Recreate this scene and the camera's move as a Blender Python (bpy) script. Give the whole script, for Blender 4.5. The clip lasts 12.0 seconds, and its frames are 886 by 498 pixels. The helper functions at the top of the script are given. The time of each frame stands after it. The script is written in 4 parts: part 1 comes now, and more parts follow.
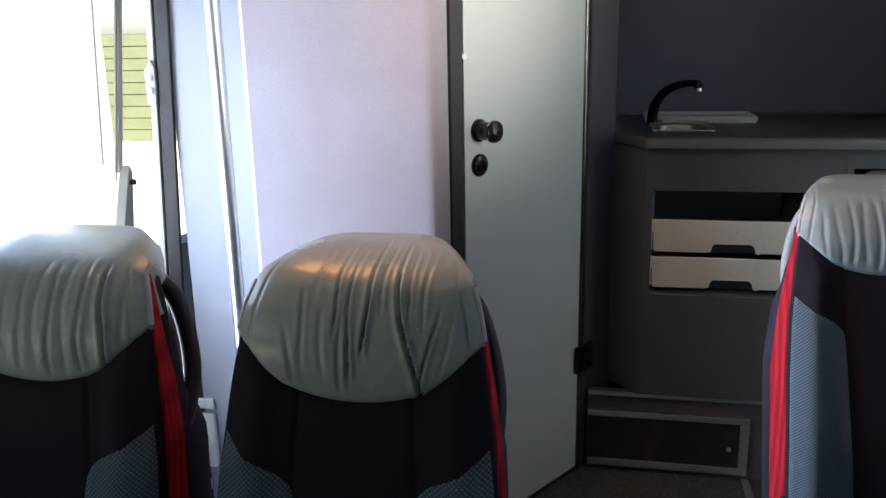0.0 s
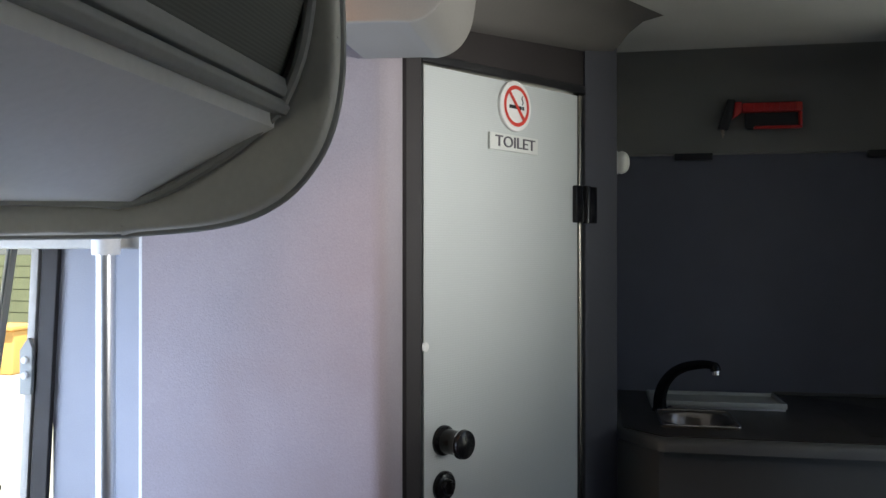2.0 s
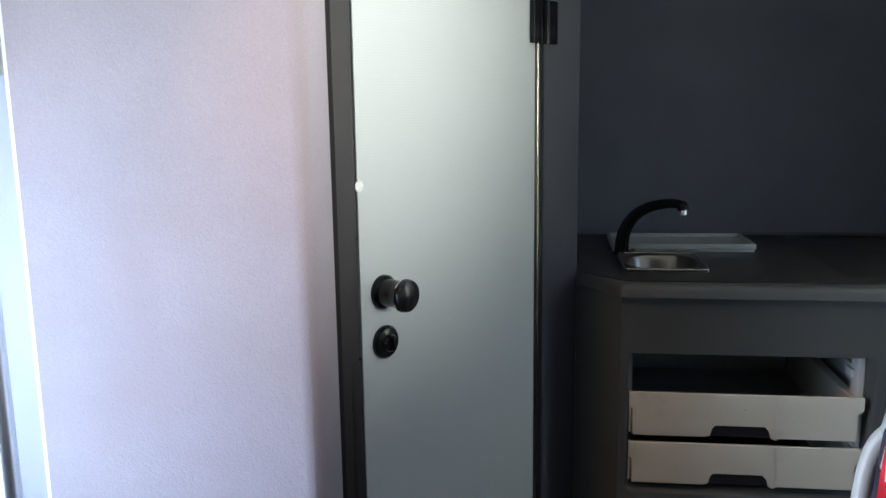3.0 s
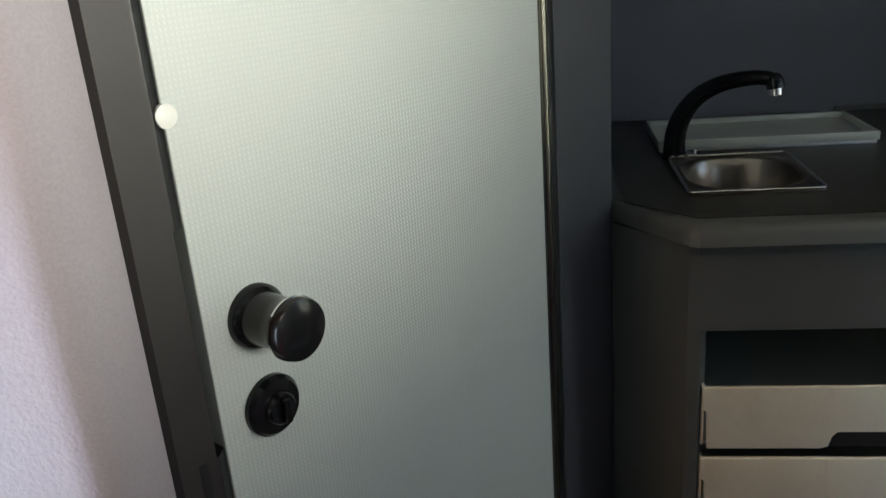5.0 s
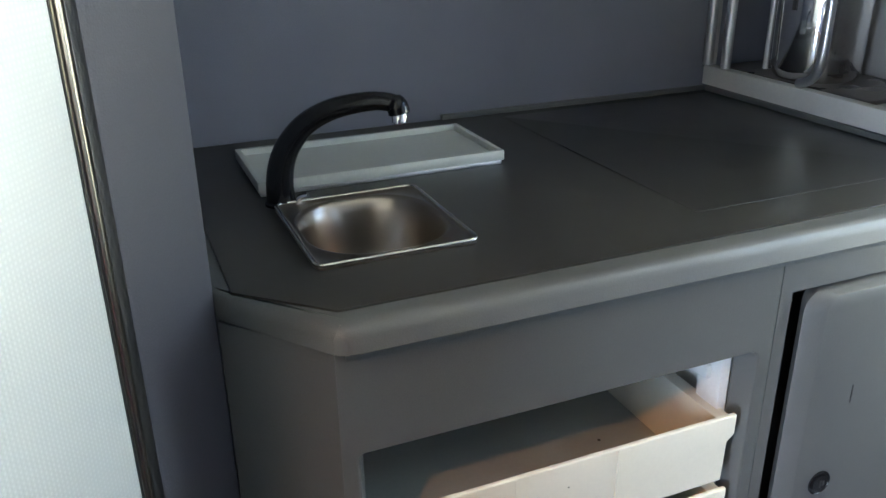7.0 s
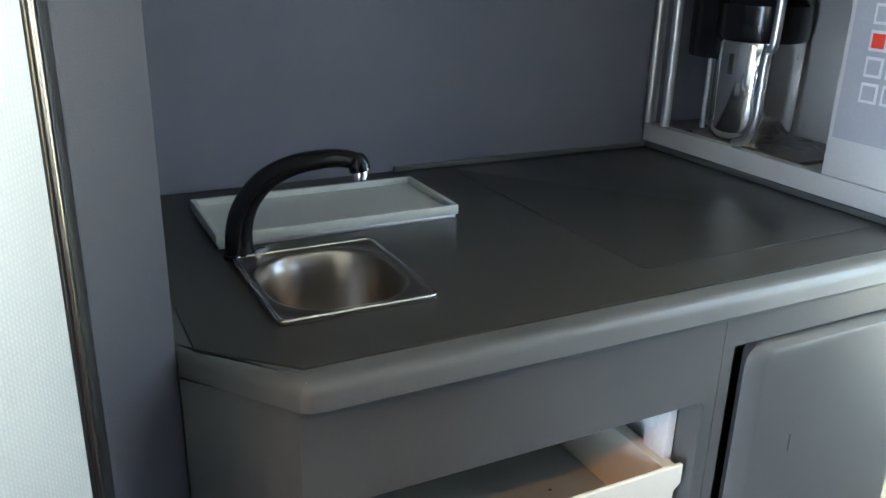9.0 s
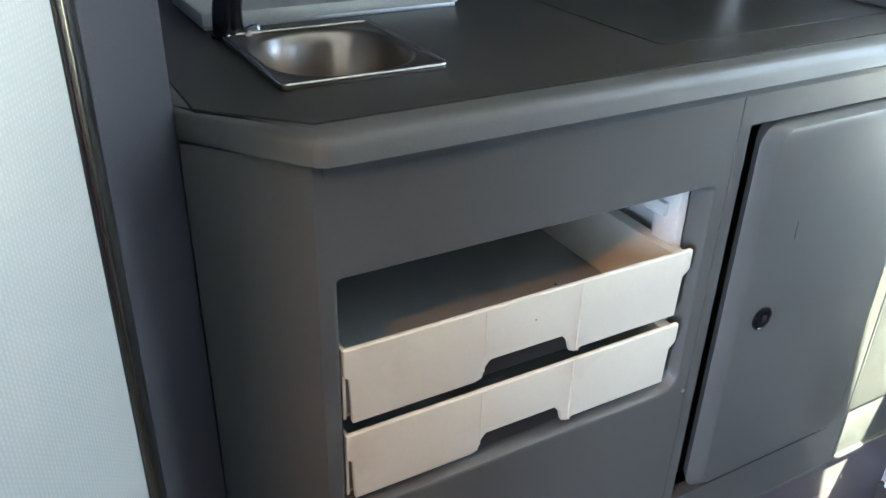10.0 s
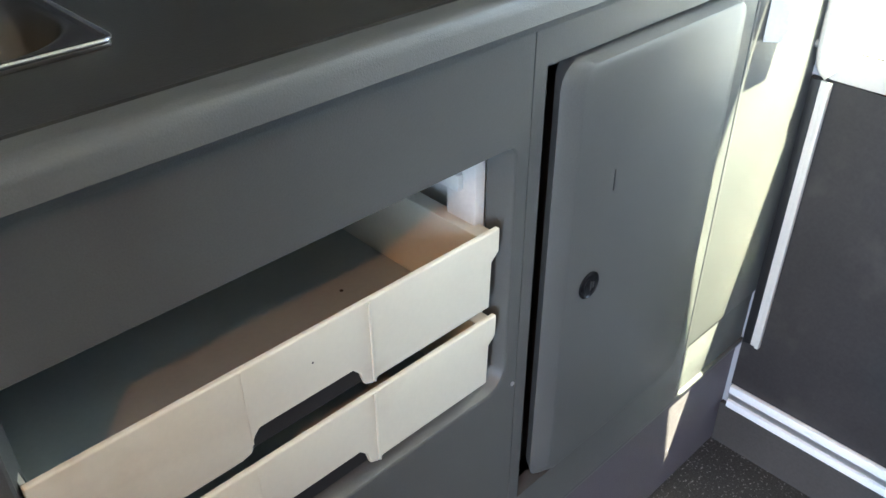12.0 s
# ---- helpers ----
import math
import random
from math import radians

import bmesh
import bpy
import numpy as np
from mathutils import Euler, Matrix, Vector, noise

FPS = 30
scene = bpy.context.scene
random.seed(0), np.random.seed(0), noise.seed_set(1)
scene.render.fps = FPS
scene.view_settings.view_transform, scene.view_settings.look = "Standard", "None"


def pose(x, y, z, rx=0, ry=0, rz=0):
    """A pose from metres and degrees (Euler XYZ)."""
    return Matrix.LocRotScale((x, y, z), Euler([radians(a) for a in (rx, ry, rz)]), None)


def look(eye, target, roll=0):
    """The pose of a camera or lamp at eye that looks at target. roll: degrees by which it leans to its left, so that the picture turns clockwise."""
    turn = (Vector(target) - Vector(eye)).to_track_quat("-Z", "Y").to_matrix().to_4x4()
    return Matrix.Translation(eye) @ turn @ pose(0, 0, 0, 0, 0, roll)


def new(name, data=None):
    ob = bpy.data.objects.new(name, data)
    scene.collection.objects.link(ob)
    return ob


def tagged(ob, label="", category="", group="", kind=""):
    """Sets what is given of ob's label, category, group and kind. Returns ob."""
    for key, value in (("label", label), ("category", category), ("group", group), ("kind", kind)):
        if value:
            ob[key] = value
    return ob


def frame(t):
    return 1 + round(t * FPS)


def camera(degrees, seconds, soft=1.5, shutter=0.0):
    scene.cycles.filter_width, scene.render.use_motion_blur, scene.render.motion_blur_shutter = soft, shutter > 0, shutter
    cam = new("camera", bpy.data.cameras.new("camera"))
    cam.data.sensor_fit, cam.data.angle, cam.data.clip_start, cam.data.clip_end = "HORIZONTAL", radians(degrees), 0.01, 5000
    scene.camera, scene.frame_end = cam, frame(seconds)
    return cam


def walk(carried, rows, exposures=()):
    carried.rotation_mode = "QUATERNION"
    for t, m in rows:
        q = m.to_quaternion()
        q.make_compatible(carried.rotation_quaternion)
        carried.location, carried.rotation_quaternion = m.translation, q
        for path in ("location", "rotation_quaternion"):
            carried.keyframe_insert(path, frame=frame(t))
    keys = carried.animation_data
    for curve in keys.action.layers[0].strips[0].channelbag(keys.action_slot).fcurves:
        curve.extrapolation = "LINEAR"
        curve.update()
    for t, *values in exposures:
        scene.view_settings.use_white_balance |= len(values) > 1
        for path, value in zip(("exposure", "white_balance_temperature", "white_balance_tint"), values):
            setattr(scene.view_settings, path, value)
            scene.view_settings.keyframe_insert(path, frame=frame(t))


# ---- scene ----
cam = camera(56.4, 12.0)
PATH = [
    (0, (0.333, 0.271, 1.354), (-0.048, 2.165, 0.839), -1.2),
    (0.5, (0.272, 0.383, 1.338), (-0.142, 2.247, 0.744), -0.2),
    (0.7, (0.284, 0.439, 1.341), (-0.132, 2.309, 0.670), 1.0),
    (0.9, (0.296, 0.496, 1.344), (-0.115, 2.371, 0.699), 1.2),
    (1, (0.302, 0.524, 1.346), (-0.096, 2.402, 0.786), 0.2),
    (1.1, (0.308, 0.544, 1.367), (-0.084, 2.437, 0.901), 0.3),
    (1.2, (0.314, 0.564, 1.388), (-0.086, 2.471, 1.062), 0.2),
    (1.5, (0.335, 0.637, 1.46), (-0.052, 2.598, 1.392), 0.1),
    (2, (0.302, 0.742, 1.462), (-0.056, 2.709, 1.467), 0.0),
    (2.5, (0.282, 0.821, 1.476), (0.044, 2.806, 1.461), -1.1),
    (3, (0.294, 0.95, 1.416), (0.043, 2.903, 1.066), -0.8),
    (3.2, (0.297, 1.004, 1.389), (-0.008, 2.957, 1.084), -0.5),
    (4.8, (0.222, 1.532, 1.366), (-0.048, 3.367, 0.618), -1.5),
    (5, (0.274, 1.625, 1.387), (0.014, 3.488, 0.708), -4.5),
    (5.2, (0.294, 1.755, 1.431), (0.07, 3.57, 0.621), -2.7),
    (5.3, (0.295, 1.773, 1.423), (0.180, 3.611, 0.676), -2.3),
    (5.5, (0.297, 1.81, 1.407), (0.356, 3.692, 0.733), -3.2),
    (6, (0.262, 1.933, 1.42), (0.85, 3.726, 0.757), -3.2),
    (6.5, (0.269, 1.963, 1.405), (0.947, 3.709, 0.703), -1.7),
    (7, (0.29, 1.979, 1.392), (0.992, 3.68, 0.61), -0.8),
    (7.5, (0.291, 1.978, 1.4), (1.015, 3.674, 0.625), -0.8),
    (7.7, (0.293, 1.972, 1.425), (1.02, 3.682, 0.687), -1.1),
    (9.3, (0.257, 1.979, 1.412), (1.132, 3.638, 0.717), 1.5),
    (9.5, (0.255, 1.977, 1.377), (1.124, 3.618, 0.634), 1.3),
    (10, (0.221, 1.996, 1.3), (1.096, 3.514, 0.335), 1.6),
    (10.5, (0.24, 2.06, 1.278), (1.106, 3.494, 0.185), 2.3),
    (10.7, (0.305, 2.068, 1.330), (1.080, 3.499, 0.171), 0.6),
    (10.8, (0.321, 2.063, 1.321), (1.108, 3.505, 0.180), -0.1),
    (11, (0.34, 2.101, 1.243), (1.273, 3.505, 0.166), -0.4),
    (11.5, (0.423, 2.141, 1.261), (1.507, 3.399, 0.147), 0.2),
    (12, (0.415, 2.156, 1.258), (1.56, 3.353, 0.137), -0.2),
]
EXPOSURES = ((0.0, 2.42, 6200, 14), (1.0, 2.33, 6200, 14), (1.2, 2.08, 6500, 15), (1.5, 1.68, 6300, 14), (2.0, 1.68, 6000, 14), (2.5, 2.12, 6050, 13), (3.0, 2.48, 5900, 10), (4.8, 2.38, 6350, 7), (5.0, 2.56, 6450, 6), (5.5, 2.76, 6250, 7), (6.0, 3.30, 6200, 9), (7.0, 4.20, 6000, 9), (9.5, 4.20, 5850, 8), (10.0, 4.30, 5800, 9), (10.5, 4.48, 5950, 10), (11.0, 4.50, 6000, 11), (12.0, 4.10, 6050, 8))
walk(cam, [(t, look(eye, target, roll)) for t, eye, target, roll in PATH], EXPOSURES)

# ---- daylight ----
FLOOR = 0.03
SUN_WAY = Vector((-0.25, 0.36, -1.0)).normalized()
world = bpy.data.worlds.new("sky")
scene.world = world
world.use_nodes = True
wn = world.node_tree.nodes
sky = wn.new("ShaderNodeTexSky")
sky.sky_type, sky.sun_disc = "NISHITA", False
sky.sun_elevation = math.asin(-SUN_WAY.z)
sky.sun_rotation = math.atan2(-SUN_WAY.x, -SUN_WAY.y)
wn["Background"].inputs["Strength"].default_value = 0.05
world.node_tree.links.new(sky.outputs[0], wn["Background"].inputs["Color"])

sun = new("sun", bpy.data.lights.new("sun", "SUN"))
sun.data.energy, sun.data.angle, sun.data.color = 5.0, radians(0.5), (1.0, 0.93, 0.62)
sun.matrix_world = look((6, -8, 14), Vector((6, -8, 14)) + SUN_WAY)


def window_light(name, at, toward, wide, high, watts, color, spread=180):
    """Daylight of a window's opening."""
    ob = new(name, bpy.data.lights.new(name, "AREA"))
    ob.data.shape, ob.data.size, ob.data.size_y = "RECTANGLE", wide, high
    ob.data.energy, ob.data.color, ob.data.spread = watts, color, radians(spread)
    ob.matrix_world = look(at, toward)
    return ob


window_light("daylight_door_side", (-0.965, 1.70, 0.91), (0.50, 1.97, 0.78), 0.66, 1.10, 3.9, (0.66, 0.80, 1.0), 125)
window_light("daylight_far_side", (1.64, 1.10, 1.45), (0.0, 2.16, 1.66), 0.50, 0.30, 0.60, (1.0, 0.97, 0.85), 41)
window_light("daylight_kitchen_side", (1.655, 2.36, 1.10), (1.00, 2.64, 0.90), 0.40, 0.50, 0.13, (0.66, 0.82, 1.0), 165)

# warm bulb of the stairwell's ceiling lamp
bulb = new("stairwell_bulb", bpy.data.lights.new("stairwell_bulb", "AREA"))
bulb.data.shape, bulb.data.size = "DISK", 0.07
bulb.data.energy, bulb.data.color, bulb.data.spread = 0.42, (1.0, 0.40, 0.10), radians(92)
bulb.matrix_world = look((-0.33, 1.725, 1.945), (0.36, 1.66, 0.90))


# ---- materials ----
def material(name, color, rough=0.5, metal=0.0, spots=0.12, spot_size=9.0, grain=0.06, grain_size=180.0, bump=0.15, bump_size=None,
             dirt=None, dirt_amount=0.0, dirt_size=4.0, coat=0.0, sheen=0.0, rough_spots=0.08, stretch=(1, 1, 1), shine=0.5):
    """A painted, plastic, cloth or metal surface with stains at two scales and a fine relief."""
    m = bpy.data.materials.new(name)
    m.use_nodes = True
    n, l = m.node_tree.nodes, m.node_tree.links
    b = n["Principled BSDF"]
    b.inputs["Metallic"].default_value = metal
    b.inputs["Coat Weight"].default_value = coat
    b.inputs["Sheen Weight"].default_value = sheen
    b.inputs["Specular IOR Level"].default_value = shine
    co = n.new("ShaderNodeTexCoord")
    mp = n.new("ShaderNodeMapping")
    mp.inputs["Scale"].default_value = stretch
    l.new(co.outputs["Object"], mp.inputs["Vector"])

    def noise_of(size, detail=4.0):
        t = n.new("ShaderNodeTexNoise")
        t.inputs["Scale"].default_value, t.inputs["Detail"].default_value = size, detail
        l.new(mp.outputs["Vector"], t.inputs["Vector"])
        return t.outputs["Fac"]

    def blend(kind, factor, a, second):
        x = n.new("ShaderNodeMix")
        x.data_type, x.blend_type = "RGBA", kind
        if isinstance(factor, float):
            x.inputs["Factor"].default_value = factor
        else:
            l.new(factor, x.inputs["Factor"])
        for socket, value in (("A", a), ("B", second)):
            plug = [i for i in x.inputs if i.name == socket and i.type == "RGBA"][0]
            if isinstance(value, tuple):
                plug.default_value = (*value, 1)
            else:
                l.new(value, plug)
        return [o for o in x.outputs if o.type == "RGBA"][0]

    def ramp(fac, lo, hi):
        r = n.new("ShaderNodeMapRange")
        r.inputs["From Min"].default_value, r.inputs["From Max"].default_value = lo, hi
        l.new(fac, r.inputs["Value"])
        return r.outputs["Result"]

    big, fine = noise_of(spot_size), noise_of(grain_size, 2.0)
    dark = tuple(c * (1 - spots) for c in color)
    light = tuple(min(1.0, c * (1 + spots)) for c in color)
    base = blend("MIX", ramp(big, 0.3, 0.7), dark, light)
    speck = blend("MIX", ramp(fine, 0.3, 0.7), tuple(c * (1 - grain) for c in color), tuple(min(1, c * (1 + grain)) for c in color))
    base = blend("MIX", 0.5, base, speck)
    if dirt:
        base = blend("MIX", ramp(noise_of(dirt_size, 6.0), 0.62 - 0.3 * dirt_amount, 0.8), base, dirt)
    l.new(base, b.inputs["Base Color"])
    r = n.new("ShaderNodeMapRange")
    r.inputs["To Min"].default_value, r.inputs["To Max"].default_value = max(0.02, rough - rough_spots), min(1, rough + rough_spots)
    l.new(big, r.inputs["Value"])
    l.new(r.outputs["Result"], b.inputs["Roughness"])
    if bump:
        bp = n.new("ShaderNodeBump")
        bp.inputs["Strength"].default_value, bp.inputs["Distance"].default_value = bump, 0.002
        l.new(noise_of(bump_size or grain_size, 3.0), bp.inputs["Height"])
        l.new(bp.outputs["Normal"], b.inputs["Normal"])
    return m


def ribbed(name, color, dark, count, angle=0.0, rough=0.6, depth=0.5, both=False, shine=0.5):
    """A surface with a fine woven or pressed rib: count ridges a metre."""
    m = material(name, color, rough, spots=0.06, bump=0.0, shine=shine)
    n, l = m.node_tree.nodes, m.node_tree.links
    b = n["Principled BSDF"]
    co = n.new("ShaderNodeTexCoord")
    mp = n.new("ShaderNodeMapping")
    mp.inputs["Rotation"].default_value = (0, radians(angle), 0)
    l.new(co.outputs["Object"], mp.inputs["Vector"])
    fields = []
    for axis in ("X", "Z") if both else ("Z",):
        w = n.new("ShaderNodeTexWave")
        w.bands_direction = axis
        w.inputs["Scale"].default_value = count / 10 * math.pi
        l.new(mp.outputs["Vector"], w.inputs["Vector"])
        fields.append(w.outputs["Fac"])
    height = fields[0]
    if both:
        mul = n.new("ShaderNodeMath")
        mul.operation = "MULTIPLY"
        l.new(fields[0], mul.inputs[0])
        l.new(fields[1], mul.inputs[1])
        height = mul.outputs[0]
    mix = n.new("ShaderNodeMix")
    mix.data_type = "RGBA"
    old = b.inputs["Base Color"].links[0].from_socket
    plugs = [i for i in mix.inputs if i.type == "RGBA"]
    plugs[0].default_value = (*dark, 1)
    l.new(old, plugs[1])
    l.new(height, mix.inputs["Factor"])
    l.new([o for o in mix.outputs if o.type == "RGBA"][0], b.inputs["Base Color"])
    bp = n.new("ShaderNodeBump")
    bp.inputs["Strength"].default_value, bp.inputs["Distance"].default_value = depth, 0.0015
    l.new(height, bp.inputs["Height"])
    l.new(bp.outputs["Normal"], b.inputs["Normal"])
    return m


GREY_MOULD = material("grey_moulding", (0.089, 0.094, 0.092), 0.45, spots=0.10, grain=0.10, grain_size=600, bump=0.16, bump_size=750)
GREY_TOP = material("worktop_laminate", (0.034, 0.033, 0.029), 0.36, shine=0.42, spots=0.12, grain=0.10, grain_size=500, bump=0.12, bump_size=700, rough_spots=0.06)
MAT_BLACK = material("hob_glass", (0.028, 0.028, 0.026), 0.31, shine=0.46, spots=0.10, grain=0.05, bump=0.03)
BACK_CLOTH = material("rear_wall_cloth", (0.150, 0.158, 0.198), 0.75, spots=0.10, grain=0.14, grain_size=700, bump=0.3, bump_size=800)
JAMB_GREY = material("jamb_laminate", (0.064, 0.065, 0.078), 0.5, shine=0.3, spots=0.08, grain=0.08, grain_size=500, bump=0.1)
JAMB_DARK = material("jamb_dark", (0.032, 0.028, 0.028), 0.5, spots=0.15, bump=0.08, shine=0.3)
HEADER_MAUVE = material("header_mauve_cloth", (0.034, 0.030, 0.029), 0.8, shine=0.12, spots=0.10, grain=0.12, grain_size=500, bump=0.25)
# cove continues the ceiling; its darker colour carries the shade at the rear
COVE = material("cove_shaded_ceiling", (0.225, 0.225, 0.205), 0.6, spots=0.06, grain=0.08, grain_size=500, bump=0.15)
# fairing belongs to the ceiling; shade above the header is put into its colour
FAIRING = material("shaded_fairing_cloth", (0.13, 0.122, 0.112), 0.8, spots=0.08, grain=0.1, grain_size=500, bump=0.2, shine=0.12)
RUBBER = material("black_rubber", (0.012, 0.012, 0.013), 0.4, spots=0.2, bump=0.1)
LILAC = material("lilac_wall_carpet", (0.352, 0.315, 0.346), 0.9, shine=0.2, spots=0.10, spot_size=7, grain=0.12, grain_size=420, bump=0.30, bump_size=300, sheen=0.2,
                 dirt=(0.34, 0.29, 0.31), dirt_amount=0.35, dirt_size=5)
SIDE_CLOTH = material("side_wall_cloth", (0.36, 0.37, 0.42), 0.85, spots=0.06, grain=0.12, grain_size=500, bump=0.3)
DOOR_WHITE = ribbed("door_white", (0.57, 0.595, 0.58), (0.52, 0.545, 0.532), 230, both=True, rough=0.40, depth=0.25)
ALU = material("aluminium", (0.62, 0.63, 0.64), 0.35, 0.9, spots=0.08, grain=0.1, grain_size=300, bump=0.06)
ALU_WHITE = material("white_aluminium", (0.80, 0.80, 0.82), 0.4, 0.0, spots=0.06, bump=0.05)
TRAY_GREY = material("tray_grey_metal", (0.46, 0.48, 0.46), 0.38, 0.25, spots=0.06, grain=0.06, bump=0.04)
STEEL = material("brushed_steel", (0.31, 0.272, 0.232), 0.28, 1.0, spots=0.03, grain=0.04, grain_size=400, bump=0.0, rough_spots=0.01)
BRIGHT_STEEL = material("bright_steel", (0.66, 0.63, 0.58), 0.22, 1.0, spots=0.04, bump=0.0, rough_spots=0.02)
CHROME = material("chrome", (0.80, 0.80, 0.80), 0.10, 1.0, spots=0.03, bump=0.0)
POLISHED = material("polished_strip", (0.24, 0.225, 0.185), 0.26, 1.0, spots=0.06, bump=0.02, rough_spots=0.04)
TAP_BLACK = material("black_gloss_plastic", (0.008, 0.008, 0.009), 0.17, spots=0.1, bump=0.02, rough_spots=0.04, shine=0.35)
DRAWER = material("ivory_plastic", (0.70, 0.675, 0.575), 0.38, spots=0.04, grain=0.03, bump=0.04, dirt=(0.52, 0.47, 0.38), dirt_amount=0.10, dirt_size=7)
# ivory tray insides: the grey-green tint holds the shade inside the drawers
DRAWER_IN = material("shaded_ivory_plastic", (0.34, 0.37, 0.36), 0.42, spots=0.08, grain=0.05, bump=0.05)
LINER = material("cabinet_lining", (0.72, 0.72, 0.70), 0.45, spots=0.04, bump=0.05)
FLOOR_MAT = material("speckled_vinyl", (0.028, 0.028, 0.028), 0.62, spots=0.2, grain=0.9, grain_size=330, bump=0.5, bump_size=320,
                     dirt=(0.42, 0.42, 0.41), dirt_amount=0.08, dirt_size=210)
PLINTH = material("plinth_vinyl", (0.098, 0.090, 0.102), 0.6, spots=0.15, grain=0.25, grain_size=320, bump=0.3)
KICK = material("kick_board_brown", (0.052, 0.047, 0.043), 0.6, spots=0.2, grain=0.2, bump=0.15)
BLACK_PANEL = material("black_side_panel", (0.024, 0.021, 0.021), 0.55, spots=0.25, spot_size=14, grain=0.3, bump=0.12, dirt=(0.05, 0.045, 0.04), dirt_amount=0.1, dirt_size=11)
CEILING = material("ceiling_cloth", (0.60, 0.59, 0.55), 0.85, spots=0.05, grain=0.08, grain_size=500, bump=0.2)
SHELL = material("shell_cloth", (0.34, 0.34, 0.36), 0.85, spots=0.06, grain=0.1, grain_size=500, bump=0.2)
RACK_GREY = material("rack_grey_plastic", (0.36, 0.37, 0.36), 0.45, spots=0.06, grain=0.06, bump=0.08)
RACK_DARK = ribbed("rack_ribbed_cloth", (0.150, 0.158, 0.145), (0.125, 0.133, 0.120), 420, rough=0.8, depth=0.12)
RACK_RIM = material("rack_rim_plastic", (0.66, 0.655, 0.61), 0.45, spots=0.08, bump=0.08)
RACK_LIGHT = material("rack_light_panel", (0.87, 0.875, 0.87), 0.42, spots=0.05, grain=0.04, bump=0.05)
HOUSING = material("grey_cream_housing", (0.27, 0.258, 0.235), 0.6, spots=0.06, grain=0.06, grain_size=400, bump=0.08)
CREAM = material("cream_plastic", (0.56, 0.54, 0.50), 0.5, spots=0.05, bump=0.05)
LEATHER = material("silver_grey_leather", (0.375, 0.435, 0.425), 0.27, spots=0.05, spot_size=14, rough_spots=0.02, grain=0.10, grain_size=700, bump=0.18, bump_size=520)
PIPING = material("light_grey_piping", (0.50, 0.52, 0.52), 0.45, spots=0.06, bump=0.1)
SEAT_BLACK = material("black_plush", (0.026, 0.022, 0.031), 0.9, spots=0.25, grain=0.3, grain_size=600, bump=0.3, shine=0.12)
SEAT_SIDE = material("charcoal_cloth", (0.040, 0.036, 0.052), 0.85, spots=0.2, grain=0.3, grain_size=700, bump=0.3, shine=0.12)
SEAT_RED = ribbed("red_ribbed_cloth", (0.50, 0.022, 0.035), (0.30, 0.010, 0.018), 120, angle=90, rough=0.8, depth=0.6, shine=0.15)
SEAT_MESH = ribbed("blue_grey_mesh", (0.235, 0.315, 0.375), (0.07, 0.10, 0.13), 230, angle=45, rough=0.85, depth=0.6, both=True, shine=0.2)
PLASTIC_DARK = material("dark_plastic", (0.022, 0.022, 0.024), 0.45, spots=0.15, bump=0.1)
SIGN_WHITE = material("sign_white", (0.78, 0.77, 0.74), 0.4, spots=0.04, bump=0.03)
SIGN_PALE = material("sign_pale_grey", (0.64, 0.65, 0.61), 0.4, spots=0.04, bump=0.03)
SIGN_RED = material("sign_red", (0.62, 0.05, 0.03), 0.4, spots=0.06, bump=0.03)
HAMMER_RED = material("hammer_red_plastic", (0.62, 0.025, 0.02), 0.4, spots=0.08, bump=0.04)
INK = material("ink_black", (0.02, 0.02, 0.02), 0.5, bump=0.0)
BLUE_INK = material("ink_blue", (0.05, 0.10, 0.45), 0.5, bump=0.0)
LAMP_WHITE = material("lamp_white", (0.80, 0.79, 0.72), 0.35, spots=0.03, bump=0.0)
SCREW = material("screw_white", (0.80, 0.80, 0.80), 0.4, bump=0.0)
MACHINE = material("machine_grey", (0.48, 0.47, 0.46), 0.42, spots=0.05, grain=0.05, bump=0.06)
NICHE = material("niche_steel", (0.60, 0.58, 0.56), 0.30, 0.55, spots=0.05, grain=0.06, grain_size=300, bump=0.03)
TRAY_STEEL = material("tray_steel", (0.20, 0.18, 0.165), 0.28, 0.7, spots=0.08, grain=0.08, bump=0.03)
KEY_GREY = material("key_grey", (0.58, 0.58, 0.60), 0.4, spots=0.04, bump=0.02)
KEYPAD = material("keypad_film", (0.34, 0.34, 0.37), 0.35, spots=0.04, bump=0.02)
CONCRETE = material("pale_concrete", (0.36, 0.355, 0.34), 0.9, spots=0.12, spot_size=0.6, grain=0.2, grain_size=12, bump=0.3)
FENCE_GREEN = material("green_fence", (0.15, 0.165, 0.105), 0.6, spots=0.15, spot_size=2, bump=0.1)
FENCE_DARK = material("fence_gap", (0.022, 0.026, 0.012), 0.8, spots=0.15, bump=0.1)
ORANGE = material("orange_plastic", (0.72, 0.42, 0.13), 0.5, spots=0.1, spot_size=2, bump=0.1)

GLASS = bpy.data.materials.new("window_glass")
GLASS.use_nodes = True
gb = GLASS.node_tree.nodes["Principled BSDF"]
gb.inputs["Transmission Weight"].default_value, gb.inputs["Roughness"].default_value = 1.0, 0.0
gb.inputs["IOR"].default_value, gb.inputs["Base Color"].default_value = 1.02, (0.97, 0.99, 0.98, 1)


